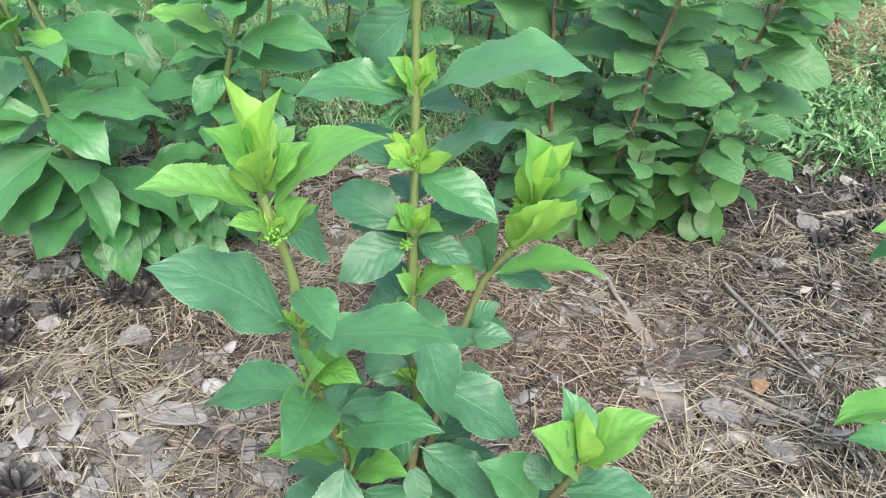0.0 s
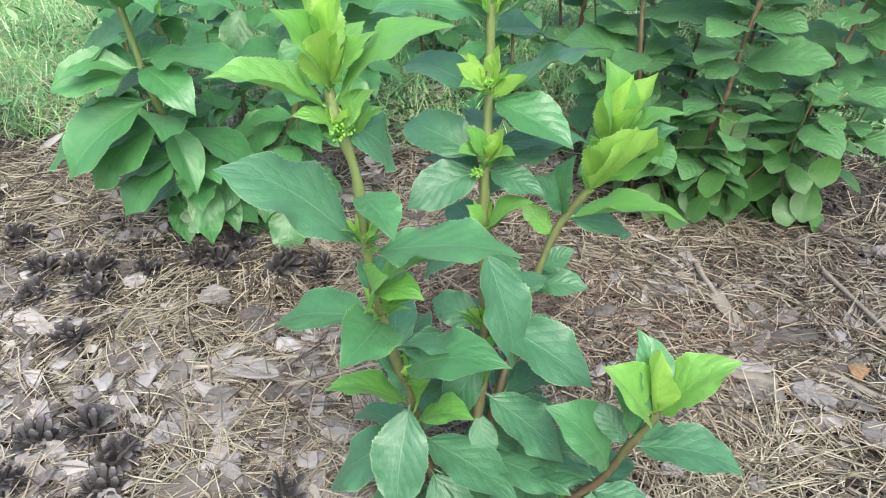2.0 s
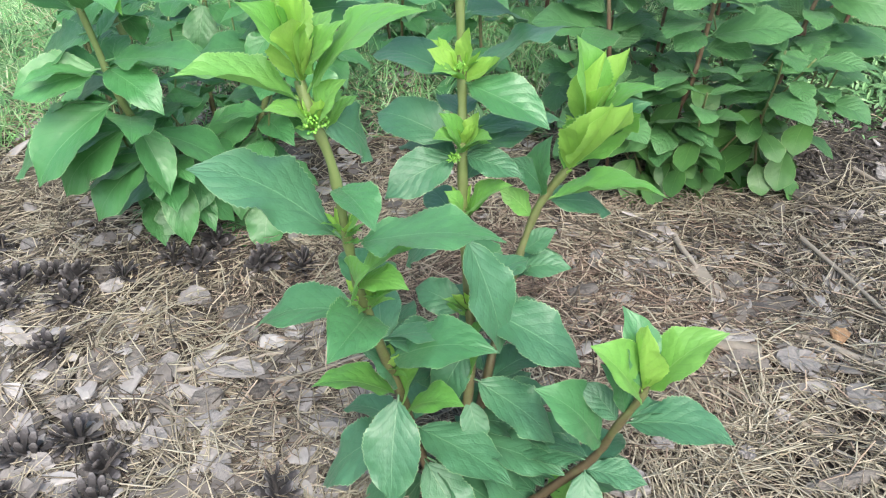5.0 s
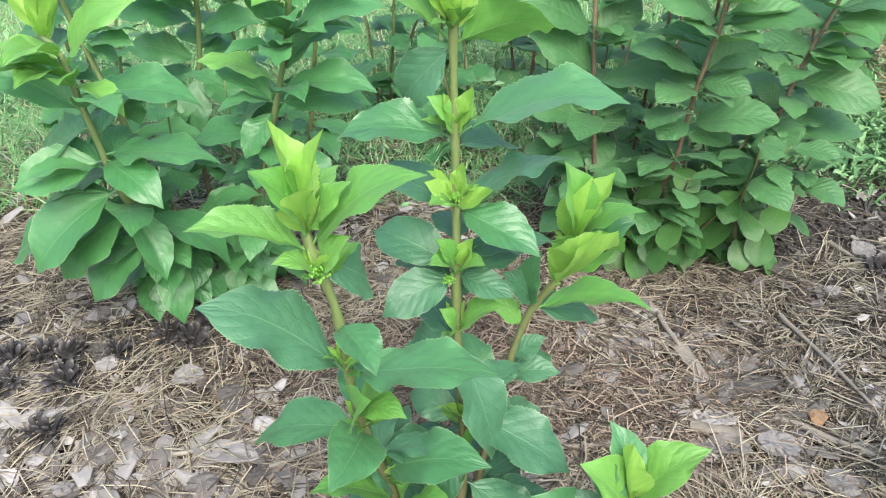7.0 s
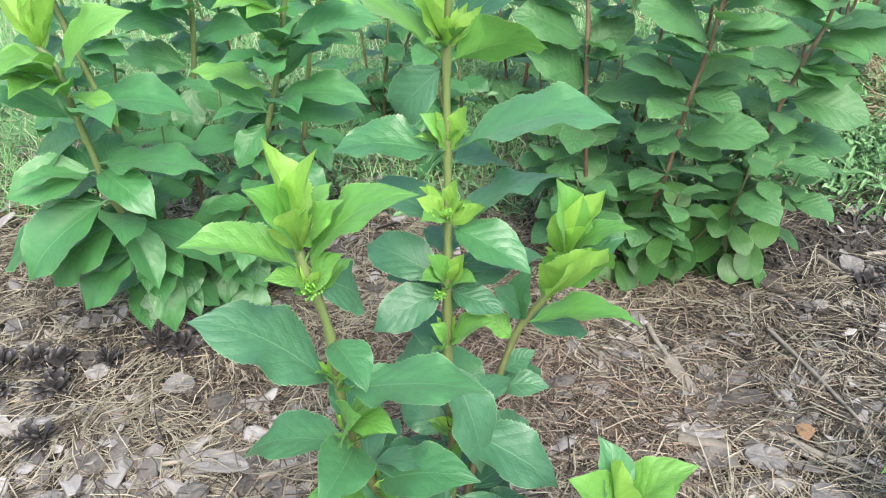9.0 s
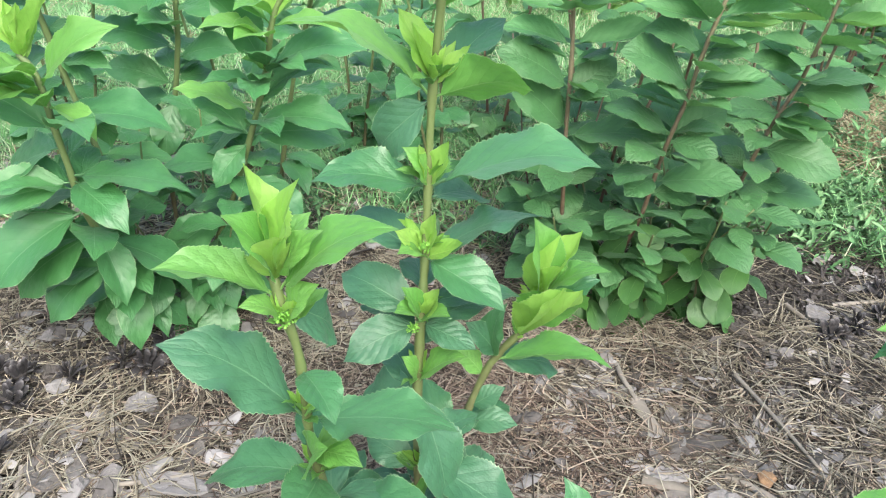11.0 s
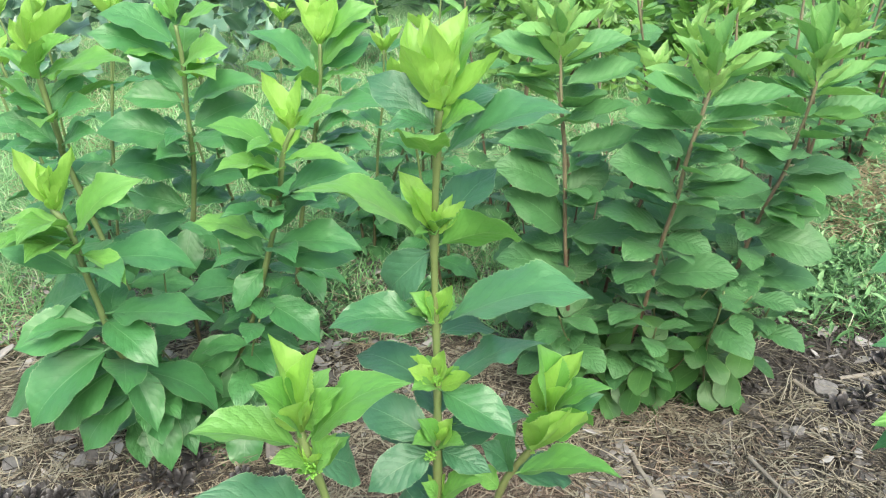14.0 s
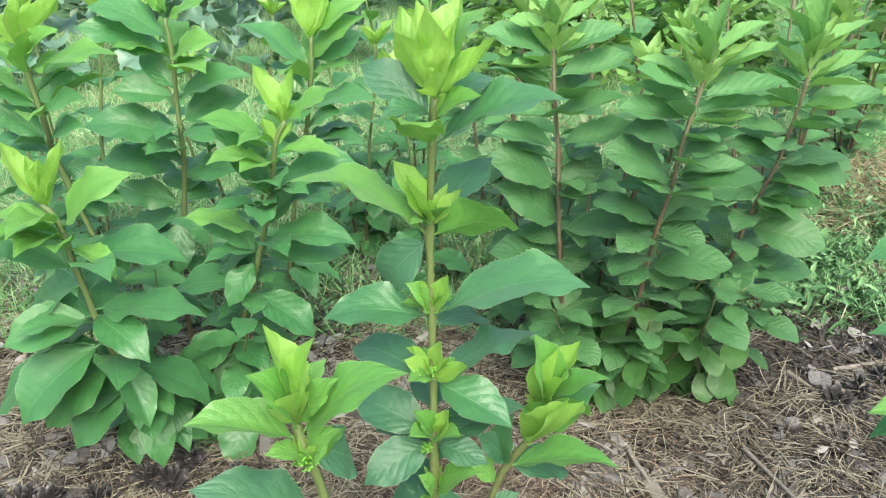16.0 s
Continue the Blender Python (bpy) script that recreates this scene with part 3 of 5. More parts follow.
        44), (56.1, 111, 74, 4, 35, 0)],
        young=[(56.5, 0, 30, 8.5, 50, 24), (51.3, -168, 31, 11, 50, -16), (51.3, -17, 2, 10, 44, 8), (38.4, -169, 21, 11.3, 50, -4), (45.1, -128, 35, 4.6, 50,
        -40)],
        mid=[(45.5, -180, 54, 11.8, 48, -32), (46.1, 0, 12, 13.5, 55, 16), (40.2, 0, 42, 7.8, 55, 44), (35.3, 167, 28, 10.3, 55, -16), (37.9, -4, -3, 13.7,
        48, 16), (34.3, -136, -44, 8, 55, -20), (30.2, 180, -10, 13.3, 55, -16), (28.8, -18, -33, 11.8, 55, 8), (22, -161, -38, 11.5, 55, -32)],
        mature=[(35.3, 22, -11, 13.9, 55, 28), (23.1, 38, -43, 11.1, 55, 28), (18.7, -107, -67, 10.5, 48, 0), (16.4, -20, -48, 8.6, 55, 0), (23.1, 148, -18,
        9.9, 55, -4), (14, -163, -37, 8.6, 55, -24), (37.2, 143, -38, 12.6, 55, -36), (14, -41, -49, 9.4, 48, -4), (12.8, -99, -52, 9.9, 48, 0), (18.7, 153,
        -38, 11.4, 55, -24)],
    ),
    'left_back': dict(
        path=[(-0.405, 0.620, 0.000), (-0.405, 0.620, 0.166), (-0.375, 0.610, 0.289), (-0.354, 0.600, 0.401), (-0.350, 0.600, 0.493), (-0.344, 0.600, 0.580), (-0.346, 0.600, 0.643)],
        young=[(63.9, 0, 22, 9, 50, 28), (64.2, 180, 58, 6.5, 44, -24), (64.3, 0, 72, 7.3, 50, 44), (57.5, -32, 21, 12, 44, 40)],
        mid=[(60.7, -170, 26, 13.3, 55, -24), (57.8, -168, 23, 15.2, 48, -32), (52.2, 153, 43, 9.1, 55, -28), (51.3, -163, 11, 10.2, 55, -44), (50.8, -8, 17,
        14.5, 48, 28), (44.1, -169, 11, 15.7, 48, -36), (39.9, -135, 30, 8.2, 55, -44)],
        mature=[(46.8, 19, 15, 12.7, 55, 44), (45.3, -26, 1, 11.6, 55, 16), (37.8, -172, 11, 14.1, 55, -20), (36.3, 0, 8, 11.3, 55, 32), (28.6, -102, -61,
        10.7, 55, -20), (31.2, 180, 11, 12.6, 48, -32), (27.9, -17, -22, 10.8, 55, 12), (22.9, 180, -12, 10.8, 55, -28), (20.4, 0, -42, 11, 55, 20), (17.9,
        -148, -34, 9, 55, -24), (28.9, 161, -23, 13.4, 48, -32), (32.3, 41, -8, 7.7, 55, 28)],
    ),
    'left_behind': dict(
        path=[(-0.207, 0.640, 0.000), (-0.204, 0.640, 0.128), (-0.163, 0.620, 0.360), (-0.139, 0.610, 0.437), (-0.118, 0.600, 0.549), (-0.113, 0.600, 0.609)],
        bud=[(60, 180, 68, 9.6, 40, -44), (60.5, 0, 83, 9.8, 40, -44), (60.3, 18, 68, 8.7, 40, 44)],
        young=[(60.3, 0, 33, 11.8, 44, 28), (54.9, -14, 11, 8.4, 50, 16), (56.7, 0, 38, 11.8, 50, 28)],
        mid=[(54.4, -170, 39, 14.3, 48, -32), (56.8, 26, 22, 9.8, 55, 44), (48.7, -9, 7, 12.2, 55, 16), (48.4, 169, 8, 10.2, 48, -24), (44.6, -29, 28, 9.3,
        55, 32), (43.2, -180, -13, 10.9, 48, -28)],
        mature=[(37.1, 0, -16, 8, 55, 32), (36, 167, -24, 10.1, 55, -32), (26.7, 15, -23, 8.5, 55, 28), (24.3, -180, -30, 9.4, 55, -32), (18, -17, -21, 7.5,
        55, 16), (15.4, 180, -47, 8.5, 55, -32), (40.5, 38, -13, 8.3, 55, 28)],
    ),
    'left_edge': dict(
        path=[(-0.340, 0.364, 0.000), (-0.448, 0.360, 0.457), (-0.443, 0.330, 0.540), (-0.445, 0.320, 0.618), (-0.449, 0.320, 0.662)],
        bud=[(66.1, 180, 70, 5.1, 40, -44), (66.2, 0, 44, 9.5, 40, -32), (65.9, 0, 65, 7.1, 40, -32), (65.9, -66, 61, 6.7, 30, 0), (66.2, 0, 79, 7.9, 40,
        -28)],
        young=[(63.1, -9, 10, 13.6, 44, 20), (64.4, -17, 33, 8.1, 50, 44), (62.4, -52, 47, 9.4, 38, 32), (62.7, 180, 39, 6.8, 44, -20)],
        mid=[(58.2, 34, 37, 6.7, 55, 44), (57.4, -15, 17, 7.8, 55, 32), (57.8, 180, 22, 6.5, 55, -20), (52.6, -180, 35, 8.8, 48, -28), (50.5, -166, 15, 8.3,
        55, -12), (53.1, -18, 21, 7, 55, 28)],
        mature=[(46.7, 180, -18, 8.5, 55, -32), (48.2, 29, -15, 6.5, 55, 40), (43.9, 0, -38, 6, 55, 24), (44.8, 158, -41, 14, 55, -44), (35.5, 67, -58, 8.3,
        55, -12), (33.6, 158, -29, 15.5, 48, -32)],
    ),
    'right_near_left': dict(
        path=[(0.299, 0.420, 0.000), (0.296, 0.420, 0.136), (0.279, 0.410, 0.333), (0.271, 0.410, 0.475), (0.261, 0.410, 0.570), (0.256, 0.410, 0.658)],
        young=[(65.5, -171, 11, 6.7, 45, -20), (65.4, 0, 33, 7, 45, 20), (65.7, 180, 56, 6.6, 45, -20), (65.7, 0, 70, 6.6, 45, 20), (65.1, -105, 52, 6.7, 34,
        -20)],
        mid=[(61.3, -174, 27, 11.1, 45, -20), (61.7, 0, 21, 10.5, 45, 20), (57.4, 165, 28, 8.6, 45, -20), (58.5, -5, 18, 11.2, 45, 20), (52.3, 180, 12, 8.3,
        45, -20), (53.4, -18, 18, 10, 45, 20), (47.7, 180, 13, 10.3, 45, -20), (48.2, -11, 20, 11.7, 45, 16)],
        mature=[(55.5, 31, 23, 6.3, 53, 28), (41.5, -169, 33, 12.6, 53, -28), (40.9, 26, 39, 8.7, 53, 36), (39.6, -47, 29, 7.8, 48, 36), (35.1, -173, 49,
        12.5, 53, -36), (31.5, 156, 11, 7.5, 53, -20), (34.1, -12, 1, 14.4, 53, 12), (27.4, -180, 14, 11.8, 53, -24), (25.8, 24, 35, 6.1, 53, 36), (19.4, -25,
        -13, 9.7, 53, 20), (15.4, -166, -22, 8.6, 53, -12), (26, -142, -16, 6.8, 48, -4), (17.1, -46, -37, 7, 53, 4), (21.6, 160, -24, 9.8, 48, -28)],
    ),
    'right_near_mid': dict(
        path=[(0.391, 0.410, 0.000), (0.392, 0.400, 0.137), (0.406, 0.380, 0.226), (0.414, 0.370, 0.313), (0.419, 0.360, 0.366), (0.430, 0.350, 0.434), (0.433, 0.340, 0.490), (0.446, 0.330, 0.575), (0.459, 0.330, 0.629)],
        young=[(63.1, -166, 55, 7, 45, 12), (64.2, 0, 80, 7.8, 45, 20), (64.2, 0, 32, 8.2, 40, 16), (61.2, -107, 43, 7.1, 34, 20), (62, 170, 40, 7.8, 45,
        -20), (61, 6, 20, 9.9, 45, 0), (63.2, 110, 70, 6.2, 40, 8)],
        mid=[(57.7, -167, 30, 10.4, 45, -20), (57.5, -10, 11, 11.5, 45, 20), (55.7, 166, 25, 9.1, 45, -20), (54.5, -130, 38, 8.2, 40, 0), (55.2, -12, 7, 10,
        45, 20), (54.2, -174, 11, 10.6, 40, -20), (54.6, -30, -13, 6.2, 45, 20)],
        mature=[(50.1, 180, 19, 8.8, 53, -24), (49, -27, 13, 6.7, 53, 24), (49.7, 37, 5, 6.7, 48, 4), (44.6, -164, 32, 12.9, 53, -32), (44.6, -9, -2, 12.5,
        53, 20), (43.2, -139, 29, 8.7, 53, -36), (37.8, 21, 18, 8.9, 53, 36), (37.4, -169, 24, 11.6, 53, -20), (36.4, -34, -13, 7.4, 53, 32), (29.6, -135,
        -15, 7.3, 53, -24), (29.1, -14, 4, 12.7, 53, 12), (27, 0, -18, 7.4, 53, 36)],
        base=[(21.6, -53, -21, 8, 55, 36), (22, -151, -18, 6.5, 55, -36), (13.7, -27, -26, 14.6, 55, 12), (8.8, -100, -44, 8.5, 55, 0), (8.8, -46, -28, 7.8,
        55, 8), (7.6, -17, -37, 12.6, 55, 28), (16.3, -44, -15, 10.3, 55, 12), (11.3, -135, -70, 12.4, 48, 4), (12.5, -94, 14, 8.2, 42, -36), (18.8, 180, -63,
        10, 48, -28), (18.8, 0, -44, 6.4, 55, 28), (11.3, -165, -22, 8.3, 55, -8)],
    ),
    'right_near_right': dict(
        path=[(0.535, 0.470, 0.000), (0.541, 0.470, 0.089), (0.564, 0.470, 0.176), (0.586, 0.460, 0.296), (0.606, 0.460, 0.367), (0.626, 0.460, 0.425), (0.632, 0.450, 0.480), (0.640, 0.440, 0.558), (0.641, 0.440, 0.608)],
        young=[(60.1, 180, 54, 8.6, 45, 16), (60.6, 0, 88, 9.3, 40, 20), (60.1, -102, 42, 6.9, 34, 20), (60.6, 0, 28, 9.3, 40, 8), (56.6, -171, 42, 8.8, 40,
        16), (56.4, 0, 28, 9.1, 45, 4), (60.8, 157, 72, 8.2, 45, -20)],
        mid=[(55.6, 169, 31, 6, 45, -20), (55.8, 19, 12, 9.2, 45, 4), (52, -156, 32, 8.8, 45, 20), (52.2, -10, 13, 11.7, 45, 16), (48.9, -51, 21, 6.9, 45,
        20), (48, 180, 6, 8.2, 45, -20)],
        mature=[(42.5, -11, 1, 10.8, 53, 12), (44.3, -180, 7, 8.8, 48, -32), (41, -11, -14, 11.2, 53, 32), (37.2, -59, 34, 5.6, 53, 36), (37.6, -174, -7, 9.1,
        53, -24), (34.5, 12, 2, 9.9, 53, 36), (31.8, -20, -22, 12.7, 53, 32), (27.4, 150, 46, 5.7, 53, -36), (23.8, -4, -13, 14, 48, 20), (23.3, -82, -19,
        6.4, 53, 24)],
        base=[(16.5, -146, -3, 8.9, 55, -16), (17.1, -24, -29, 11, 55, 16), (11.3, -28, -25, 7.2, 55, 24), (10.1, -44, -55, 12.4, 55, 16), (9.5, -96, -58,
        9.4, 42, 0), (13.6, 0, -81, 9.7, 55, -24), (11.9, -154, -41, 6.1, 48, -8), (15.9, 21, -27, 9.3, 48, 24)],
    ),
    'edge_main': dict(
        path=[(0.680, -0.110, 0.000), (0.660, -0.100, 0.200), (0.635, -0.090, 0.360), (0.625, -0.085, 0.470), (0.620, -0.080, 0.550)],
        young=[(12.8, -175, -3, 11.6, 50, 18), (32.4, -180, 21, 12.9, 50, 2)],
        mid=[(5.1, -180, 23, 10.3, 50, -10), (34.3, 168, -14, 10.1, 50, 10), (20, 20, 5, 10, 48, 0), (30, -10, 10, 9, 48, 0)],
        mature=[(42, 175, 16, 12.6, 50, 6), (53.1, 176, 1, 13, 50, 10), (42, 5, 10, 10, 50, 0), (48, 90, 10, 9, 48, 0), (25, 80, -5, 9, 48, 0)],
    ),
}

SHRUB = "hydrangea"


def between(spec, count, size, rnd, turns=(90, -90, 60, 120, -60, -120, 0, 180), reach=0.95):
    """Leaves that stand across the rows named in a shoot: towards the back and the front, at any height up to a share of the shoot."""
    more, top = dict(spec), spec["path"][-1][2] * 100
    for _ in range(count):
        f = rnd.uniform(0.15, reach)
        tone = "mature" if f < 0.6 else "mid" if f < 0.85 else "young"
        az = rnd.choice(turns) + rnd.uniform(-25, 25)
        more[tone] = [*more.get(tone, ()), (top * f, az, -30 + 55 * f + rnd.uniform(-12, 12), size * rnd.uniform(0.75, 1.1), rnd.uniform(40, 52), rnd.uniform(-15, 15))]
    return more


def sprouts(spec, heights, rnd):
    """Small pointed side sprouts in the leaf axils at the given heights, one on each side of the shoot."""
    more = dict(spec)
    for z in heights:
        for side in (0, 180):
            turn, reach = side + rnd.uniform(-35, 35), rnd.uniform(2.6, 4.2)
            for k in range(5):
                tone = "bud" if k > 2 else "young"
                more[tone] = [*more.get(tone, ()), (z + 0.15 * k, turn + rnd.uniform(-60, 60), 25 + 11 * k + rnd.uniform(-8, 8), reach * rnd.uniform(0.7, 1.15), rnd.uniform(30, 40), rnd.uniform(-20, 20))]
    return more


def shrub_of(at, names, sets, bark, label, seed, thick=0.0042, fill=0, size=8.0, turns=(90, -90, 60, 120, -60, -120, 0, 180), reach=0.95, stars=()):
    rnd = random.Random(seed)
    ob = thing(SHRUB, at, label, "shrub", "shrubs in the bed")
    for n in names:
        shoot(ob, sprouts(between(SHOOTS[n], fill, size, rnd, turns, reach), dict(stars).get(n, ()), rnd), sets, bark, rnd, thick)
    return ob


FRONT = shrub_of((0.065, -0.215, 0), ("front_main", "front_left", "front_right", "front_low"), BLADES_FRONT, STEM_GREEN, "young green hydrangea with lime-yellow shoot tips, standing in pine litter", 3, fill=11, size=8.5, turns=(90, 60, 120, 30, 150), reach=0.62, stars=(("front_main", (60, 51.6, 45.2, 39.4, 33, 24)), ("front_left", (47.6, 38.8, 30.5, 21))))
shrub_of((-0.34, 0.364, 0), ("left_near", "left_mid", "left_edge"), BLADES, STEM_OLIVE, "leafy green hydrangea with broad drooping lower leaves", 4, fill=24, size=10.5)
shrub_of((-0.41, 0.62, 0), ("left_back",), BLADES, STEM_OLIVE, "tall green hydrangea shoot behind a fuller one", 5, fill=24, size=11.0)
shrub_of((-0.21, 0.64, 0), ("left_behind",), BLADES, STEM_OLIVE, "green hydrangea shoot with a yellow-green tip", 6, fill=22, size=10.5)
shrub_of((0.42, 0.43, 0), ("right_near_left", "right_near_mid", "right_near_right"), BLADES_FELT, STEM_RED, "dense hydrangea with red-brown stems and crinkled round leaves", 7, 0.0031, 40, 9.2)
shrub_of((0.60, -0.1, 0), ("edge_main",), BLADES, STEM_OLIVE, "green hydrangea at the end of the bed", 8)


def grown(at, height, lean, seed, tone_low="mature", size=9.0, pairs=9, low=""):
    """A shoot that grew by the rule: crossed pairs of leaves, larger below, erect and pale at the tip."""
    rnd = random.Random(seed)
    x, y = at
    path = [(x, y, 0.0)]
    for k in range(1, 6):
        f = k / 5
        path.append((x + lean[0] * f + rnd.uniform(-0.006, 0.006), y + lean[1] * f + rnd.uniform(-0.006, 0.006), height * f))
    spec = dict(path=path, bud=[], young=[], mid=[], mature=[], base=[], bare_tip=bool(low))
    turn = rnd.uniform(0, 90)
    for k in range(pairs):
        f = 0.12 + 0.86 * k / (pairs - 1)
        tone = tone_low if f < 0.55 else "mid" if f < 0.78 else "young" if f < 0.93 else "bud"
        rise = -38 + 75 * f + (22 if f > 0.9 else 0)
        if low:
            tone, rise = low if f < 0.7 else "mature", -62 + 62 * f
        size_here = size * (1.1 - 0.25 * f if f < 0.85 else 0.7)
        for side in (0, 180):
            spec[tone].append((height * f * 100, turn + 90 * k + side + rnd.uniform(-18, 18), rise + rnd.uniform(-12, 12), size_here * rnd.uniform(0.8, 1.15), rnd.uniform(48, 60), rnd.uniform(-18, 18)))
    for k in range(0 if low else 4):
        spec["bud"].append((height * 99, turn + 90 * k + 30, rnd.uniform(35, 70), size * rnd.uniform(0.35, 0.6), 46, 0))
    return spec


def grown_shrub(at, count, height, sets, bark, label, seed, spread=0.12, size=9.0, pairs=9, low=""):
    rnd = random.Random(seed)
    ob = thing(SHRUB, (*at, 0), label, "shrub", "shrubs in the bed")
    for k in range(count):
        a = 2 * math.pi * (k + rnd.random() * 0.6) / count
        r = 0.02 if count > 1 else 0
        lean = (spread * math.cos(a) * rnd.uniform(0.5, 1.1), spread * math.sin(a) * rnd.uniform(0.5, 1.1))
        shoot(ob, grown((at[0] + r * math.cos(a), at[1] + r * math.sin(a)), height * rnd.uniform(0.85, 1.05), lean, seed * 31 + k, size=size, pairs=pairs, low=low), sets, bark, rnd, 0.0018 if low else 0.0034)
    return ob

# fuller growth low in the near shrubs
grown_shrub((-0.27, 0.36), 4, 0.32, BLADES, STEM_OLIVE, "low leafy hydrangea shoots with broad leaves", 31, 0.11, 9.8, 6, "mature")
grown_shrub((-0.42, 0.33), 3, 0.34, BLADES, STEM_OLIVE, "low leafy hydrangea shoots beside a taller one", 32, 0.11, 9.8, 6, "mature")
grown_shrub((0.40, 0.43), 7, 0.26, BLADES_FELT, STEM_OLIVE, "low crinkled hydrangea shoots in a dense clump", 33, 0.17, 9.0, 8, "base")
grown_shrub((0.54, 0.46), 6, 0.28, BLADES_FELT, STEM_OLIVE, "low hydrangea shoots with round olive-green leaves", 38, 0.15, 9.0, 8, "base")
grown_shrub((0.30, 0.56), 3, 0.45, BLADES_FELT, STEM_RED, "hydrangea shoots with reddish stems", 34, 0.10, 9.0, 8, "mature")

# shrubs behind the near ones, and the rows beyond
grown_shrub((0.40, 0.76), 4, 0.60, BLADES_FELT, STEM_RED, "hydrangea with red-brown stems behind a denser one", 21, 0.15)
grown_shrub((0.78, 0.86), 3, 0.62, BLADES_FELT, STEM_RED, "hydrangea with crinkled leaves in the second row", 22, 0.12)
grown_shrub((0.10, 0.80), 2, 0.52, BLADES, STEM_OLIVE, "slender hydrangea between two fuller ones", 23, 0.09)
grown_shrub((-0.62, 0.72), 3, 0.60, BLADES, STEM_OLIVE, "green hydrangea in the second row", 24, 0.13)
grown_shrub((-0.10, 1.02), 3, 0.50, BLADES, STEM_OLIVE, "green hydrangea with pale tips further back", 25, 0.12)
grown_shrub((0.62, 1.10), 4, 0.68, BLADES_FELT, STEM_RED, "tall hydrangea with crinkled leaves in the back row", 28, 0.15)
grown_shrub((0.22, 1.15), 3, 0.62, BLADES_FELT, STEM_RED, "hydrangea with pale felted tips in the back row", 29, 0.13)
grown_shrub((1.02, 1.20), 4, 0.66, BLADES_FELT, STEM_RED, "hydrangea in the back row beside the grass", 30, 0.14)
grown_shrub((1.30, 1.55), 4, 0.55, BLADES_FELT, STEM_RED, "hydrangea at the far side of the grass path", 26, 0.16)
grown_shrub((-0.95, 0.45), 3, 0.58, BLADES, STEM_OLIVE, "green hydrangea at the edge of the bed", 27, 0.13)

grown_shrub((-0.36, 0.93), 3, 0.56, BLADES, STEM_OLIVE, "green hydrangea with pale tips in the third row", 35, 0.13)
grown_shrub((-0.78, 1.05), 3, 0.58, BLADES, STEM_OLIVE, "green hydrangea in the third row", 36, 0.13)
grown_shrub((0.02, 1.35), 3, 0.55, BLADES, STEM_OLIVE, "green hydrangea beyond the near rows", 37, 0.13)

# ---- flower buds at the shoot tips ----
BEAD = litter_material("flower_bud_beads", ((0.0, (0.12, 0.34, 0.04)), (0.5, (0.17, 0.42, 0.055)), (1.0, (0.24, 0.5, 0.09))), 0.5, 300.0)


def flower_bud(shrub, at, size, seed):
    """A tight cluster of tiny green beads on short stalks."""
    q = random.Random(seed)
    verts, faces = [], []
    for k in range(52):
        a, e = k * 2.4, math.asin(q.uniform(0.0, 1.0))
        c = Vector((math.cos(a) * math.cos(e), math.sin(a) * math.cos(e), math.sin(e) * 1.2)) * size * q.uniform(0.55, 1.0)
        r = size * q.uniform(0.09, 0.15)
        n = len(verts)
        verts += [c + Vector(o) * r for o in ((1, 0, 0), (0, 1, 0), (-1, 0, 0), (0, -1, 0), (0, 0, 1.3), (0, 0, -1))] + [c * 0.1]
        faces += [(n, n + 1, n + 4), (n + 1, n + 2, n + 4), (n + 2, n + 3, n + 4), (n + 3, n, n + 4), (n + 1, n, n + 5), (n + 2, n + 1, n + 5), (n + 3, n + 2, n + 5), (n, n + 3, n + 5), (n, n + 1, n + 6), (n + 1, n + 2, n + 6)]
    part("flower_bud", mesh_of("flower_bud", verts, faces, BEAD), shrub, Matrix.Translation(Vector(at) - shrub.location), "tight cluster of yellow-green flower buds")


for k, (at, size) in enumerate((((-0.004, -0.285, 0.488), 0.010), ((0.085, -0.145, 0.467), 0.006), ((0.078, -0.165, 0.396), 0.007))):
    flower_bud(FRONT, at, size, 800 + k)


# ---- broad-leaved plants and bushes beyond the grass ----
GLAUCOUS = leaf_material("broad_leaf", (0.06, 0.16, 0.09), (0.18, 0.32, 0.22), (0.28, 0.38, 0.32), 0.5, 0.15, 6.0, 0.6)
HEDGE = leaf_material("hedge_leaf", (0.032, 0.105, 0.036), (0.078, 0.2, 0.066), (0.09, 0.2, 0.08), 0.5, 0.2)
LIME_BUSH = leaf_material("bush_leaf", (0.10, 0.27, 0.055), (0.23, 0.43, 0.10), (0.28, 0.4, 0.15), 0.5, 0.3)
BROAD = [mesh_of("broad_leaf", v, f, GLAUCOUS, True, uv) for _, v, f, uv in (leaf_blade("leaf", 300 + k, 0.12, 0.25, 0.14, 0.05, tip=0.6, root=0.6, petiole=0.25) for k in range(3))]


def broad_plant(at, count, size, seed):
    rnd = random.Random(seed)
    ob = thing("broad_leaved_plant", (*at, 0), "low blue-green plant with broad wavy leaves", "plant", "broad-leaved plants")
    for k in range(count):
        f = k / count
        az = k * 137.5 + rnd.uniform(-20, 20)
        h = 0.04 + 0.30 * f
        part("leaf", BROAD[rnd.randrange(3)], ob, leaf_pose(Vector((0.03 * math.cos(az), 0.03 * math.sin(az), h)), az, 5 + 55 * f + rnd.uniform(-12, 12), size * rnd.uniform(0.75, 1.1) * (1.1 - 0.5 * f), 0.62, rnd.uniform(-25, 25)))
    return ob


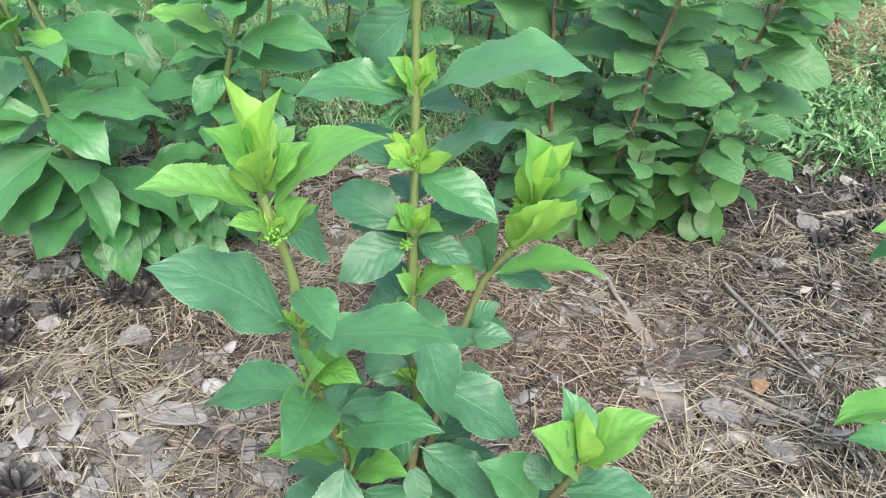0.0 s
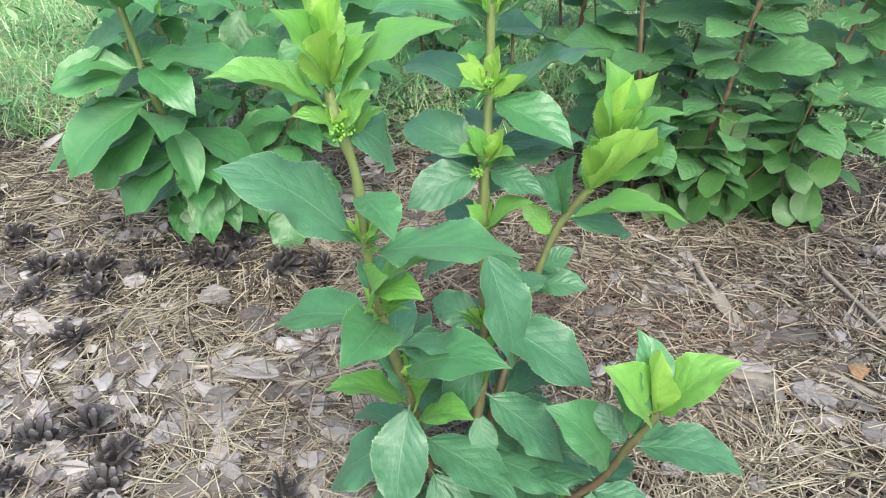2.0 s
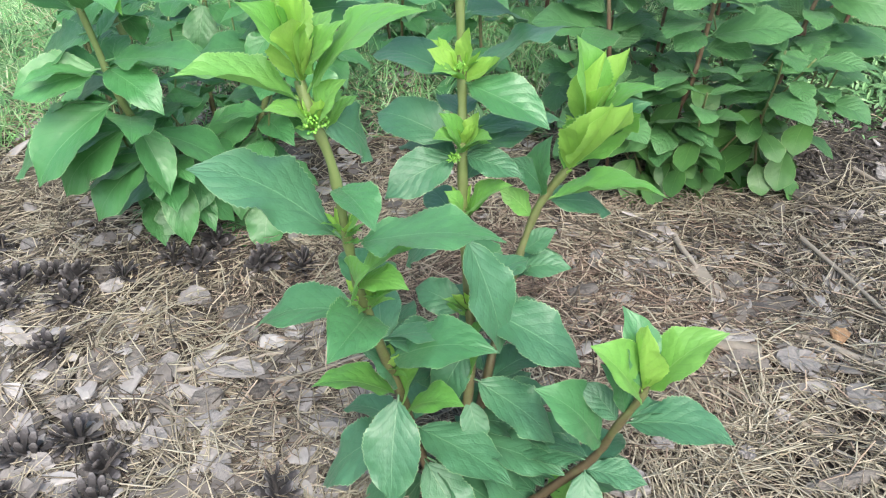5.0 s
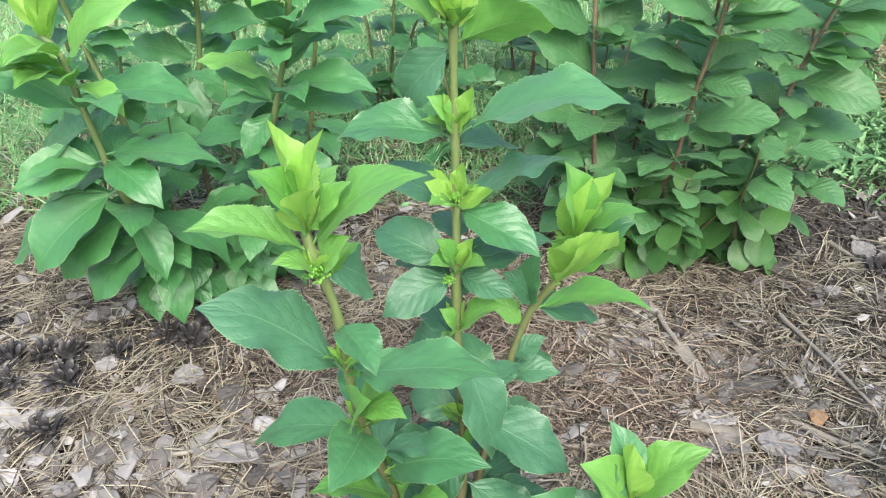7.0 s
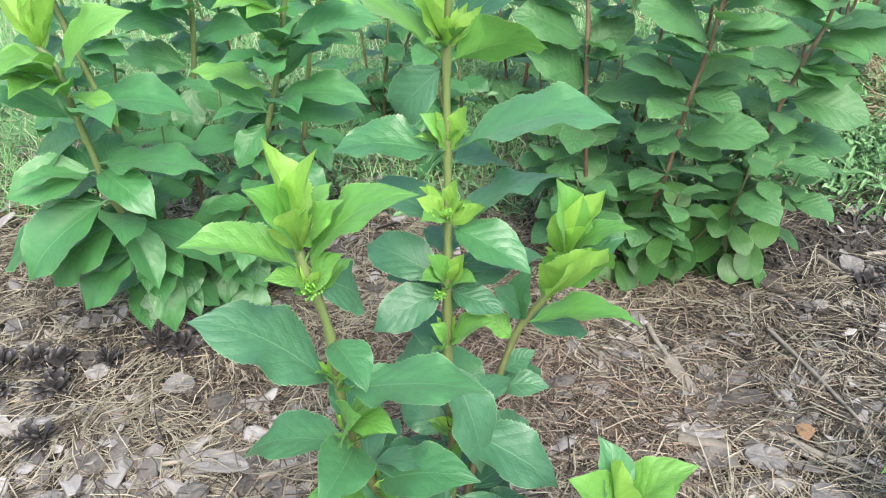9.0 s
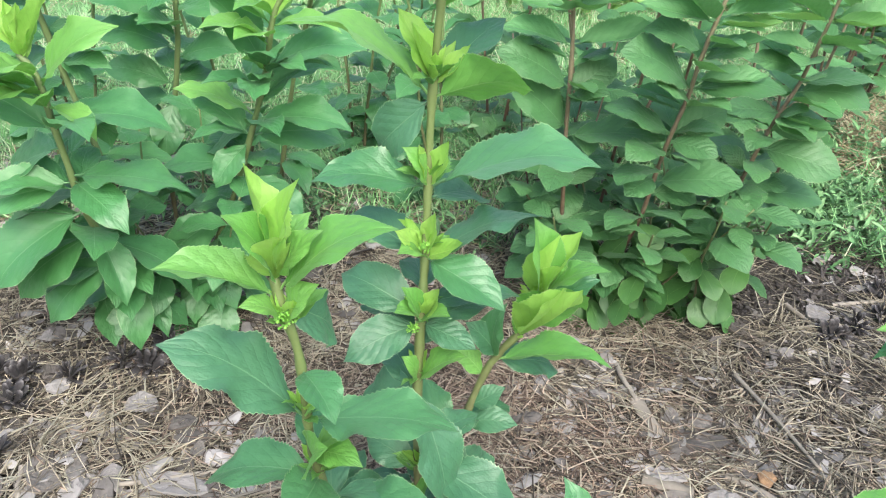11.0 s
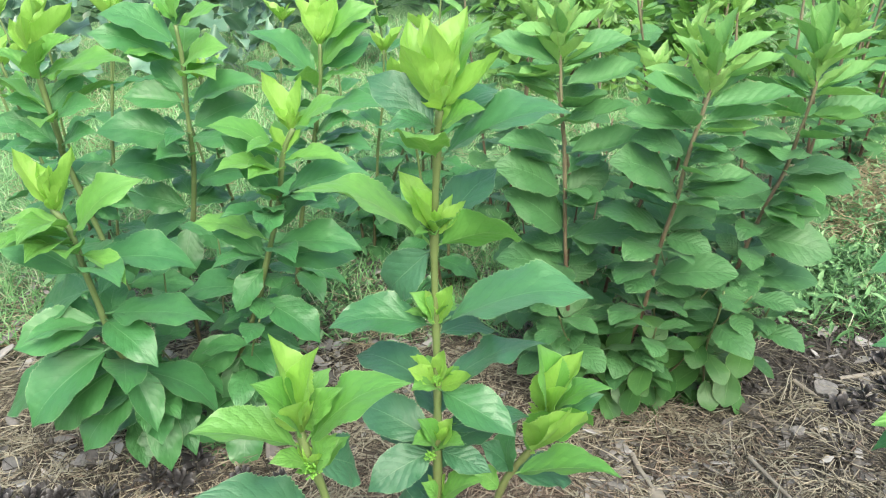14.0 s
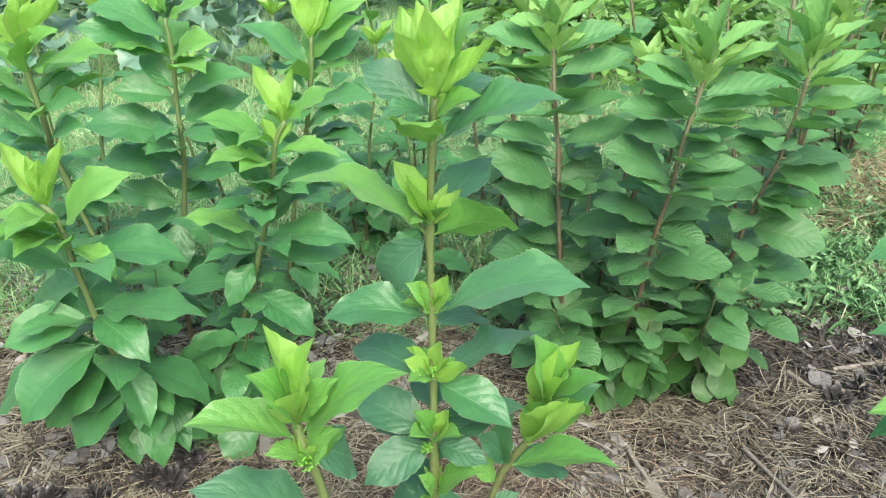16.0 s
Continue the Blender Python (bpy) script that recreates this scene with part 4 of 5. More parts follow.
for k, (x, y, s) in enumerate(((-1.55, 2.55, 0.3), (-1.15, 2.75, 0.32), (-0.75, 2.6, 0.28), (-1.9, 2.9, 0.32), (-0.35, 2.9, 0.26), (-1.35, 3.3, 0.34), (-0.8, 3.35, 0.3))):
    broad_plant((x, y), 14, s, 400 + k)


def bush(name, at, radius, height, count, size, mat, label, seed):
    """A far bush: thin limbs and a crown of small leaves with gaps, joined."""
    rnd = random.Random(seed)
    ob = thing(name, (*at, 0), label, "bush", "bushes beyond the bed")
    verts, faces, uvs = [], [], []
    for k in range(9):
        a = rnd.uniform(0, 6.28)
        tip = Vector((math.cos(a) * radius * rnd.uniform(0.3, 0.8), math.sin(a) * radius * rnd.uniform(0.3, 0.8), height * rnd.uniform(0.6, 0.95)))
        part("limb", tube("limb", smooth_path([Vector((tip.x * 0.1, tip.y * 0.1, -0.02)), tip * 0.5 + Vector((0, 0, 0.05)), tip]), 0.008, 0.003, STEM_RED, 5), ob)
    outline = [Vector(q) for q in ((0, 0.0, 0), (0.3, 0.35, 0.03), (0.34, 0.55, 0.05), (0, 1.0, -0.04), (-0.34, 0.55, 0.05), (-0.3, 0.35, 0.03), (0, 0.45, -0.03))]
    for _ in range(count):
        a, b = rnd.uniform(0, 6.28), rnd.random()
        lump = 0.75 + 0.35 * noise.noise((math.cos(a) * 1.7 + seed, math.sin(a) * 1.7, b * 3))
        r = radius * lump * math.sqrt(rnd.random()) * math.sqrt(max(0.05, 1 - (b - 0.35) ** 2 * 1.7))
        m = leaf_pose(Vector((math.cos(a) * r, math.sin(a) * r, height * b * lump * 1.15)), math.degrees(a) + rnd.uniform(-70, 70), rnd.uniform(-45, 40), size * rnd.uniform(0.6, 1.3), 0.8, rnd.uniform(-40, 40))
        n = len(verts)
        verts += [m @ q for q in outline]
        uvs += [(0.5 + q.x, q.y) for q in outline]
        faces += [(n, n + 1, n + 6), (n + 1, n + 2, n + 6), (n + 2, n + 3, n + 6), (n + 3, n + 4, n + 6), (n + 4, n + 5, n + 6), (n + 5, n, n + 6)]
    crown = part("crown", mesh_of("crown", verts, faces, mat, True, uvs), ob)
    tagged(crown, kind="stuff")
    return ob


for k, (x, y, r, h) in enumerate(((-2.9, 4.2, 0.8, 0.9), (-1.7, 4.4, 0.8, 0.8), (-0.6, 4.3, 0.8, 0.85), (0.5, 4.4, 0.8, 0.8), (1.6, 4.3, 0.8, 0.9), (2.8, 4.2, 0.9, 1.0), (4.0, 4.6, 1.0, 1.1), (-4.1, 4.5, 1.0, 1.0))):
    bush("dark_bush", (x, y), r, h, 900, 0.10, HEDGE, "dark green leafy bush in the shade", 500 + k)
for k, (x, y, r, h) in enumerate(((1.75, 2.15, 0.42, 0.62), (2.25, 2.7, 0.5, 0.7), (1.2, 2.7, 0.4, 0.55), (0.55, 2.6, 0.42, 0.5), (2.9, 2.3, 0.5, 0.7))):
    bush("leafy_bush", (x, y), r, h, 1100, 0.075, LIME_BUSH, "yellow-green leafy bush beyond the grass", 600 + k)


# ---- litter, grass and weeds ----
def strands(name, rows, mat, label, category, sides=3):
    """Many thin bent strands in one mesh. Rows: start, direction, length, radius, sag, bend."""
    count = len(rows)
    p = np.array([r[0] for r in rows])
    d = np.array([r[1] for r in rows])
    ln, rad, sag, bend = (np.array([r[k] for r in rows])[:, None] for k in (2, 3, 4, 5))
    side = np.stack([-d[:, 1], d[:, 0], 0 * d[:, 0]], 1)
    side /= np.linalg.norm(side, axis=1, keepdims=True) + 1e-9
    up = np.cross(side, d) * -1
    rings = []
    for f in (0.0, 0.5, 1.0):
        c = p + d * ln * f + np.array([0, 0, 1.0]) * (sag * 4 * f * (1 - f)) + side * bend * 4 * f * (1 - f)
        r = rad * (0.35 if f == 1.0 else 1.0)
        rings.append(np.stack([c + (side * math.cos(a) + up * math.sin(a)) * r for a in (2 * math.pi * k / sides + 0.5 for k in range(sides))], 1))
    v = np.concatenate(rings, 1).reshape(-1, 3)
    per = 3 * sides
    one = [(j * sides + k, j * sides + (k + 1) % sides, (j + 1) * sides + (k + 1) % sides, (j + 1) * sides + k) for j in range(2) for k in range(sides)]
    f = (np.array(one)[None] + (np.arange(count) * per)[:, None, None]).reshape(-1, 4)
    me = bpy.data.meshes.new(name)
    me.vertices.add(len(v))
    me.vertices.foreach_set("co", v.astype(np.float32).ravel())
    me.loops.add(len(f) * 4)
    me.loops.foreach_set("vertex_index", f.astype(np.int32).ravel())
    me.polygons.add(len(f))
    me.polygons.foreach_set("loop_start", np.arange(0, len(f) * 4, 4, dtype=np.int32))
    me.update(calc_edges=True)
    me.validate()
    me.materials.append(mat)
    return tagged(new(name, me), label, category, kind="stuff")


def bare(x, y):
    """How far the dark cone crumbs show through the needles: the far end of the bed."""
    return 0.7 * math.exp(-(((x - 0.82) / 0.30) ** 2) - (((y - 0.49) / 0.15) ** 2))


def needles():
    rnd = random.Random(11)
    rows, dense = [], 23500
    while len(rows) < 31000:
        x, y = rnd.uniform(-1.0, 1.25), rnd.uniform(-0.5, 1.0)
        if len(rows) >= dense:
            x, y = rnd.gauss(0.1, 1.3), rnd.gauss(-0.2, 0.6)
        thick = 0.5 + 0.8 * noise.noise((x * 4.5, y * 4.5, 5.0))
        edge = min((x + 1.0) / 0.3, (1.25 - x) / 0.3, (y + 0.5) / 0.15, 1.0)
        if rnd.random() > 0.35 + thick * 0.8 or (y > 0.75 and rnd.random() < 0.6) or (len(rows) < dense and rnd.random() > edge) or (bare(x, y) > rnd.random()):
            continue
        a = rnd.uniform(0, 6.28) + 1.5 * noise.noise((x * 3, y * 3, 9.0))
        tilt = rnd.gauss(0.0, 0.13)
        d = (math.cos(a) * math.cos(tilt), math.sin(a) * math.cos(tilt), math.sin(tilt))
        ln = rnd.uniform(0.03, 0.09)
        z = ground_z(x, y) + 0.001 + 0.013 * rnd.random() ** 1.3 + max(0.0, -ln * math.sin(tilt))
        rows.append(((x, y, z), d, ln, rnd.uniform(0.0006, 0.0013), rnd.uniform(-0.002, 0.004), rnd.gauss(0, 0.004)))
    for _ in range(1300):
        x0, y0 = rnd.uniform(-0.9, 1.1), rnd.uniform(-0.42, 0.62)
        if bare(x0, y0) > rnd.random() or noise.noise((x0 * 3.7, y0 * 3.7, 6.0)) < rnd.uniform(-0.35, 0.25):
            continue
        a0, reach = rnd.uniform(0, 6.28), rnd.uniform(0.05, 0.1)
        for _ in range(rnd.randrange(8, 16)):
            a, tilt = a0 + rnd.gauss(0, 0.3), rnd.gauss(0.03, 0.1)
            x, y = x0 + rnd.gauss(0, 0.014), y0 + rnd.gauss(0, 0.014)
            d = (math.cos(a) * math.cos(tilt), math.sin(a) * math.cos(tilt), math.sin(tilt))
            ln = reach * rnd.uniform(0.7, 1.2)
            rows.append(((x, y, ground_z(x, y) + rnd.uniform(0.005, 0.014) + max(0.0, -ln * math.sin(tilt))), d, ln, rnd.uniform(0.0007, 0.0012), rnd.uniform(-0.001, 0.005), rnd.gauss(0, 0.007)))
    tan = []
    for k in range(640):
        x0, y0 = rnd.uniform(0.2 if k > 420 else -0.85, 1.0), rnd.uniform(-0.42, 0.5)
        if bare(x0, y0) > rnd.random() or noise.noise((x0 * 2.6, y0 * 2.6, 8.0)) < rnd.uniform(-0.2, 0.35):
            continue
        a0, reach = rnd.uniform(0, 6.28), rnd.uniform(0.06, 0.11)
        for _ in range(rnd.randrange(10, 22)):
            a, tilt = a0 + rnd.gauss(0, 0.4), rnd.gauss(0.05, 0.1)
            x, y = x0 + rnd.gauss(0, 0.02), y0 + rnd.gauss(0, 0.02)
            d = (math.cos(a) * math.cos(tilt), math.sin(a) * math.cos(tilt), math.sin(tilt))
            ln = reach * rnd.uniform(0.6, 1.2)
            tan.append(((x, y, ground_z(x, y) + rnd.uniform(0.008, 0.017) + max(0.0, -ln * math.sin(tilt))), d, ln, rnd.uniform(0.0007, 0.0012), rnd.uniform(-0.001, 0.006), rnd.gauss(0, 0.009)))
    strands("dry_needles", tan, TAN, "tufts of yellowish dry needles on the litter", "pine needles")
    fresh = []
    while len(fresh) < 5200:
        x, y = rnd.gauss(0.16, 0.24), rnd.gauss(0.16, 0.17)
        if noise.noise((x * 4.1, y * 4.1, 4.0)) < rnd.uniform(-0.5, 0.3) or bare(x, y) > rnd.random():
            continue
        a, tilt = rnd.uniform(0, 6.28), rnd.gauss(0.0, 0.12)
        d = (math.cos(a) * math.cos(tilt), math.sin(a) * math.cos(tilt), math.sin(tilt))
        ln = rnd.uniform(0.025, 0.07)
        fresh.append(((x, y, ground_z(x, y) + rnd.uniform(0.004, 0.016) + max(0.0, -ln * math.sin(tilt))), d, ln, rnd.uniform(0.0006, 0.0012), rnd.uniform(-0.001, 0.004), rnd.gauss(0, 0.005)))
    strands("fresh_needles", fresh, RUSSET, "red-brown pine needles fallen round the shrub", "pine needles")
    # Needles towards the right back end take the grey with shade in its colour.
    in_shade = []
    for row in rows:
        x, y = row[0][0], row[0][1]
        in_shade.append(math.exp(-(max(0.0, 0.80 - x) / 0.22) ** 2 - (max(0.0, 0.42 - y) / 0.18) ** 2) > rnd.random())
    strands("shaded_grey_needles", [r for r, a in zip(rows, in_shade) if a], GREY, "old grey pine needles at the end of the bed, coloured darker for its shade", "pine needles")
    rows = [r for r, a in zip(rows, in_shade) if not a]
    strands("pine_needles", rows, NEEDLE, "dry straw-coloured pine needles strewn over the soil", "pine needles")


def blades_of_grass():
    rnd = random.Random(12)
    rows, dry = [], []
    while len(rows) < 32000:
        x, y = rnd.gauss(0.2, 1.3), 0.62 + 3.2 * rnd.random() ** 1.4
        cover = 0.45 + 0.9 * noise.noise((x * 2.1, y * 2.1, 3.0)) + 0.35 * (y - 0.8)
        if x > 0.6 and y < 1.1:
            cover -= 0.2
        if math.hypot(x - 1.22, y - 1.30) < 0.26:
            cover *= 0.25
        if rnd.random() > cover:
            continue
        a, tilt = rnd.uniform(0, 6.28), radians(rnd.uniform(25, 85))
        d = (math.cos(a) * math.cos(tilt), math.sin(a) * math.cos(tilt), math.sin(tilt))
        row = ((x, y, ground_z(x, y)), d, rnd.uniform(0.03, 0.10), rnd.uniform(0.0008, 0.0018), rnd.uniform(0.0, 0.01), rnd.gauss(0, 0.012))
        rows.append(row)
        if rnd.random() < 0.22:
            a, tilt = rnd.uniform(0, 6.28), rnd.uniform(0.0, 0.45)
            dry.append(((x + rnd.gauss(0, 0.05), y, ground_z(x, y) + 0.006), (math.cos(a) * math.cos(tilt), math.sin(a) * math.cos(tilt), math.sin(tilt)), rnd.uniform(0.05, 0.14), 0.0011, 0.006, rnd.gauss(0, 0.02)))
    for _ in range(2600):
        x, y = rnd.gauss(1.22, 0.16), rnd.gauss(1.30, 0.15)
        a, tilt = rnd.uniform(0, 6.28), rnd.gauss(0.12, 0.25)
        dry.append(((x, y, ground_z(x, y) + rnd.uniform(0.004, 0.035)), (math.cos(a) * math.cos(tilt), math.sin(a) * math.cos(tilt), math.sin(tilt)), rnd.uniform(0.05, 0.14), 0.0013, 0.006, rnd.gauss(0, 0.025)))
    strands("grass", rows, GRASS, "short green grass between the rows", "grass")
    strands("dry_grass", dry, STRAW, "pale dry grass stalks lying in the turf", "dry grass")


def weeds():
    """Low weeds in one mesh: rosettes of small pointed leaves."""
    rnd = random.Random(13)
    verts, faces = [], []
    outline = [Vector(q) for q in ((0, 0.0, 0), (0.2, 0.3, 0.05), (0.22, 0.6, 0.06), (0, 1.0, -0.05), (-0.22, 0.6, 0.06), (-0.2, 0.3, 0.05), (0, 0.5, 0.0))]
    spots = []
    while len(spots) < 1500:
        x, y = rnd.uniform(-1.2, 1.9), rnd.uniform(0.6, 1.9)
        near = math.exp(-(((x - 0.95) / 0.4) ** 2) - (((y - 0.95) / 0.4) ** 2)) + 0.2 * math.exp(-(((x - 0.0) / 0.3) ** 2) - (((y - 0.85) / 0.25) ** 2))
        if rnd.random() < (near + 0.06) * (0.55 + 1.1 * noise.noise((x * 7, y * 7, 3.0))):
            spots.append((x, y))
    for x, y in spots:
        for k in range(rnd.randrange(16, 30)):
            m = leaf_pose(Vector((x + rnd.gauss(0, 0.02), y + rnd.gauss(0, 0.02), ground_z(x, y) + rnd.uniform(0.0, 0.09) * rnd.random())), rnd.uniform(0, 360), rnd.uniform(-10, 55), rnd.uniform(0.009, 0.024) * (2.0 if rnd.random() < 0.12 else 1.0), rnd.uniform(0.38, 0.8), rnd.uniform(-30, 30))
            n = len(verts)
            verts += [m @ q for q in outline]
            faces += [(n + i, n + (i + 1) % 6, n + 6) for i in range(6)]
    tagged(new("weeds", mesh_of("weeds", verts, faces, WEED)), "low green weeds with small leaves beside the shrubs", "weeds", kind="stuff")


WEED = litter_material("weed_leaves", ((0.0, (0.03, 0.095, 0.032)), (0.45, (0.066, 0.175, 0.06)), (0.8, (0.12, 0.26, 0.10)), (1.0, (0.22, 0.36, 0.18))), 0.7, 7.0)


def chip_mesh(name, seed, mat, long=1.0, thick=0.12, n=9, least=0.26, curl=0.0):
    """A flake of bark: uneven broken outline, thin, domed or curled along its length, with a worn rim."""
    rnd = random.Random(seed)
    ring, r = [], rnd.uniform(least, 0.58)
    for k in range(n):
        a = 2 * math.pi * (k + rnd.uniform(-0.35, 0.35)) / n
        r = 0.45 * r + 0.55 * rnd.uniform(least, 0.58)
        ring.append((math.cos(a) * r * long, math.sin(a) * r))

    def lift(x, y):
        return curl * (y * y * 4 - 0.3) + 0.6 * curl * x * x

    verts = [(x, y, lift(x, y)) for x, y in ring] + [(x * 0.97, y * 0.97, lift(x, y) + thick * 0.7 + rnd.uniform(-0.03, 0.05)) for x, y in ring]
    verts += [(x * 0.6, y * 0.6, lift(x * 0.6, y * 0.6) + thick * 1.1 + rnd.uniform(-0.04, 0.06)) for x, y in ring] + [(0, 0, thick + lift(0, 0))]
    faces = [tuple(range(n - 1, -1, -1))]
    for lvl in range(2):
        faces += [(lvl * n + k, lvl * n + (k + 1) % n, (lvl + 1) * n + (k + 1) % n, (lvl + 1) * n + k) for k in range(n)]
    faces += [(2 * n + k, 2 * n + (k + 1) % n, 3 * n) for k in range(n)]
    return mesh_of(name, verts, faces, mat, False)


def chip_carpet():
    rnd = random.Random(14)
    shapes = [chip_mesh("flake", 700 + k, BARK, rnd.uniform(1.2, 3.0), 0.1) for k in range(6)]
    data = [([v.co.copy() for v in s.vertices], [tuple(p.vertices) for p in s.polygons]) for s in shapes]
    single = [chip_mesh("bark_flake", 700 + k, (CHIP, PALE, CHIP)[k % 3], (1.2, 1.7, 2.4)[k % 3], 0.1, 11, 0.3, (0.1, -0.12, 0.06)[k % 3]) for k in range(9)]
    verts, faces = [], []
    made = apart = 0
    while made < 5600:
        x, y = rnd.uniform(-0.95, 1.2), rnd.uniform(-0.48, 0.95)
        if made % 6 == 0:
            x, y = rnd.gauss(0.1, 1.1), rnd.gauss(-0.3, 0.5)
        elif rnd.random() > min((x + 0.95) / 0.4, (1.2 - x) / 0.4, (y + 0.48) / 0.15, 1.0):
            continue
        if rnd.random() > 0.35 + 0.9 * noise.noise((x * 3.1, y * 3.1, 2.0)) + (0.75 if x < -0.3 and y < 0.12 else 0.6 if x < 0 and y < -0.03 else 0.2 if x < 0 and y < 0.1 else 0) + (0.25 if x > 0.45 and y < 0.2 else 0):
            continue
        v, f = data[rnd.randrange(6)]
        s = rnd.choice((0.006, 0.008, 0.011, 0.016, 0.023, 0.03) if x < 0 else (0.006, 0.008, 0.011, 0.016, 0.023)) * rnd.uniform(0.8, 1.2)
        m = Matrix.Translation((x, y, ground_z(x, y) + rnd.uniform(0.005, 0.014))) @ pose(0, 0, 0, rnd.gauss(0, 14), rnd.gauss(0, 14), rnd.uniform(0, 360)) @ Matrix.Diagonal((s, s, s * 0.8, 1))
        made += 1
        if s > 0.017 and apart < 290 and -0.65 < x < 0.75 and y < 0.4:
            apart += 1
            part("bark_flake", single[rnd.randrange(9)], GROUND, m)
            continue
        n = len(verts)
        verts += [m @ q for q in v]
        faces += [tuple(n + i for i in q) for q in f]
    tagged(new("bark_flakes", mesh_of("bark_flakes", verts, faces, BARK, False)), "small grey-brown bark flakes in the litter", "bark", kind="stuff")


def cone_debris():
    """Broken dark cone scales and crumbs where cones have fallen apart."""
    rnd = random.Random(17)
    flake = chip_mesh("crumb", 780, CONE, 2.2, 0.09, 6)
    v0, f0 = [v.co.copy() for v in flake.vertices], [tuple(p.vertices) for p in flake.polygons]
    verts, faces = [], []
    for cx, cy, sx, sy, count in ((0.84, 0.52, 0.2, 0.09, 3600), (0.65, 0.46, 0.07, 0.06, 900), (0.82, 0.36, 0.2, 0.1, 2200), (0.70, 0.34, 0.09, 0.07, 600), (-0.48, 0.19, 0.13, 0.06, 420), (-0.37, -0.13, 0.08, 0.05, 90), (0.68, 0.02, 0.12, 0.08, 70), (-0.30, 0.21, 0.16, 0.045, 600)):
        for _ in range(count):
            x, y, s = rnd.gauss(cx, sx), rnd.gauss(cy, sy), rnd.uniform(0.004, 0.011)
            m = Matrix.Translation((x, y, ground_z(x, y) + rnd.uniform(0.003, 0.014))) @ pose(0, 0, 0, rnd.uniform(-60, 60), rnd.uniform(-60, 60), rnd.uniform(0, 360)) @ Matrix.Diagonal((s, s, s, 1))
            n = len(verts)
            verts += [m @ q for q in v0]
            faces += [tuple(n + i for i in q) for q in f0]
    tagged(new("cone_debris", mesh_of("cone_debris", verts, faces, CONE, False)), "dark crumbs of broken pine cones in the litter", "cone debris", kind="stuff")


cone_debris()
needles()
blades_of_grass()
weeds()
chip_carpet()


def set_down(name, me, x, y, size, turn, label, category, group, lift=0.004, rx=0, ry=0, squash=1.0):
    ob = tagged(new(name, me), label, category, group)
    ob.matrix_basis = pose(x, y, ground_z(x, y) + lift, rx, ry, turn) @ Matrix.Diagonal((size, size, size * squash, 1))
    return ob


# larger pieces of bark and wood
CHIPS = [chip_mesh("bark_piece", 720 + k, CHIP, 1.0, 0.10, 17, 0.34, (0.0, 0.12, -0.1, 0.2, -0.16)[k]) for k in range(5)]
PALES = [chip_mesh("bark_piece", 740 + k, PALE, 1.0, 0.10, 17, 0.34, (0.08, -0.12, 0.16, -0.05)[k]) for k in range(4)]
rnd = random.Random(15)


def bark(rows, meshes, name, label, group, lift):
    """Flat pieces. Rows: x, y, length, width, turn."""
    for x, y, length, width, turn in rows:
        ob = tagged(new(name, meshes[rnd.randrange(len(meshes))]), label, "bark", group)
        ob.matrix_basis = pose(x, y, ground_z(x, y) + lift, rnd.gauss(0, 5), rnd.gauss(0, 5), turn) @ Matrix.Diagonal((length / 0.92, width / 0.92, 0.05, 1))


bark(((-0.217, -0.1, 0.056, 0.017, 67), (-0.195, -0.159, 0.032, 0.021, 72), (-0.316, -0.228, 0.042, 0.032, 27), (-0.284, -0.129, 0.032, 0.032, 20), (-0.316, 0.134, 0.047, 0.038, 1), (-0.44, 0.16, 0.035, 0.035, 57), (-0.414, -0.167, 0.05, 0.028, 9), (-0.411, -0.069, 0.025, 0.023, 26), (-0.108, -0.196, 0.022, 0.018, 63), (-0.072, -0.197, 0.031, 0.019, -2), (-0.322, -0.105, 0.027, 0.015, 4)), PALES, "pale_chip", "pale grey flake of bark lying in the litter", "pale chips", 0.014)
bark(((0.419, 0.051, 0.053, 0.032, 4), (0.487, 0.009, 0.052, 0.043, -7), (0.543, -0.053, 0.042, 0.042, -34), (0.297, -0.128, 0.025, 0.021, 5), (0.385, -0.141, 0.02, 0.02, -18), (0.248, -0.186, 0.048, 0.046, -15), (0.349, 0.205, 0.037, 0.016, -17), (0.264, 0.227, 0.024, 0.019, 42), (0.439, -0.086, 0.021, 0.013, 14), (0.67, 0.329, 0.024, 0.024, 15), (0.76, 0.433, 0.045, 0.045, 22)), PALES, "pale_chip", "pale grey flake of bark lying in the litter", "pale chips", 0.014)
bark(((-0.153, 0.014, 0.044, 0.031, 4), (-0.24, -0.061, 0.046, 0.04, -9), (-0.178, -0.043, 0.029, 0.025, -2), (-0.385, -0.015, 0.043, 0.04, 4), (-0.14, -0.048, 0.037, 0.016, -49), (-0.21, 0.052, 0.021, 0.021, -11), (-0.099, -0.227, 0.036, 0.018, 3), (-0.244, 0.105, 0.042, 0.039, 12), (0.472, 0.124, 0.094, 0.041, 4), (0.418, 0.004, 0.067, 0.031, -4), (0.474, -0.176, 0.095, 0.018, 13), (0.488, 0.165, 0.041, 0.034, 13), (0.45, 0.169, 0.026, 0.026, 18), (0.234, 0.145, 0.047, 0.026, 7), (0.611, 0.395, 0.039, 0.039, -36)), CHIPS, "bark_piece", "flat grey-brown piece of bark lying in the litter", "bark pieces", 0.014)
set_down("bark_piece", chip_mesh("bark_piece", 771, PALE, 2.6, 0.10, 18, 0.47, 0.1), -0.226, -0.006, 0.036, -12, "smooth grey-brown sliver of bark under a twig", "bark", "bark pieces", 0.016)
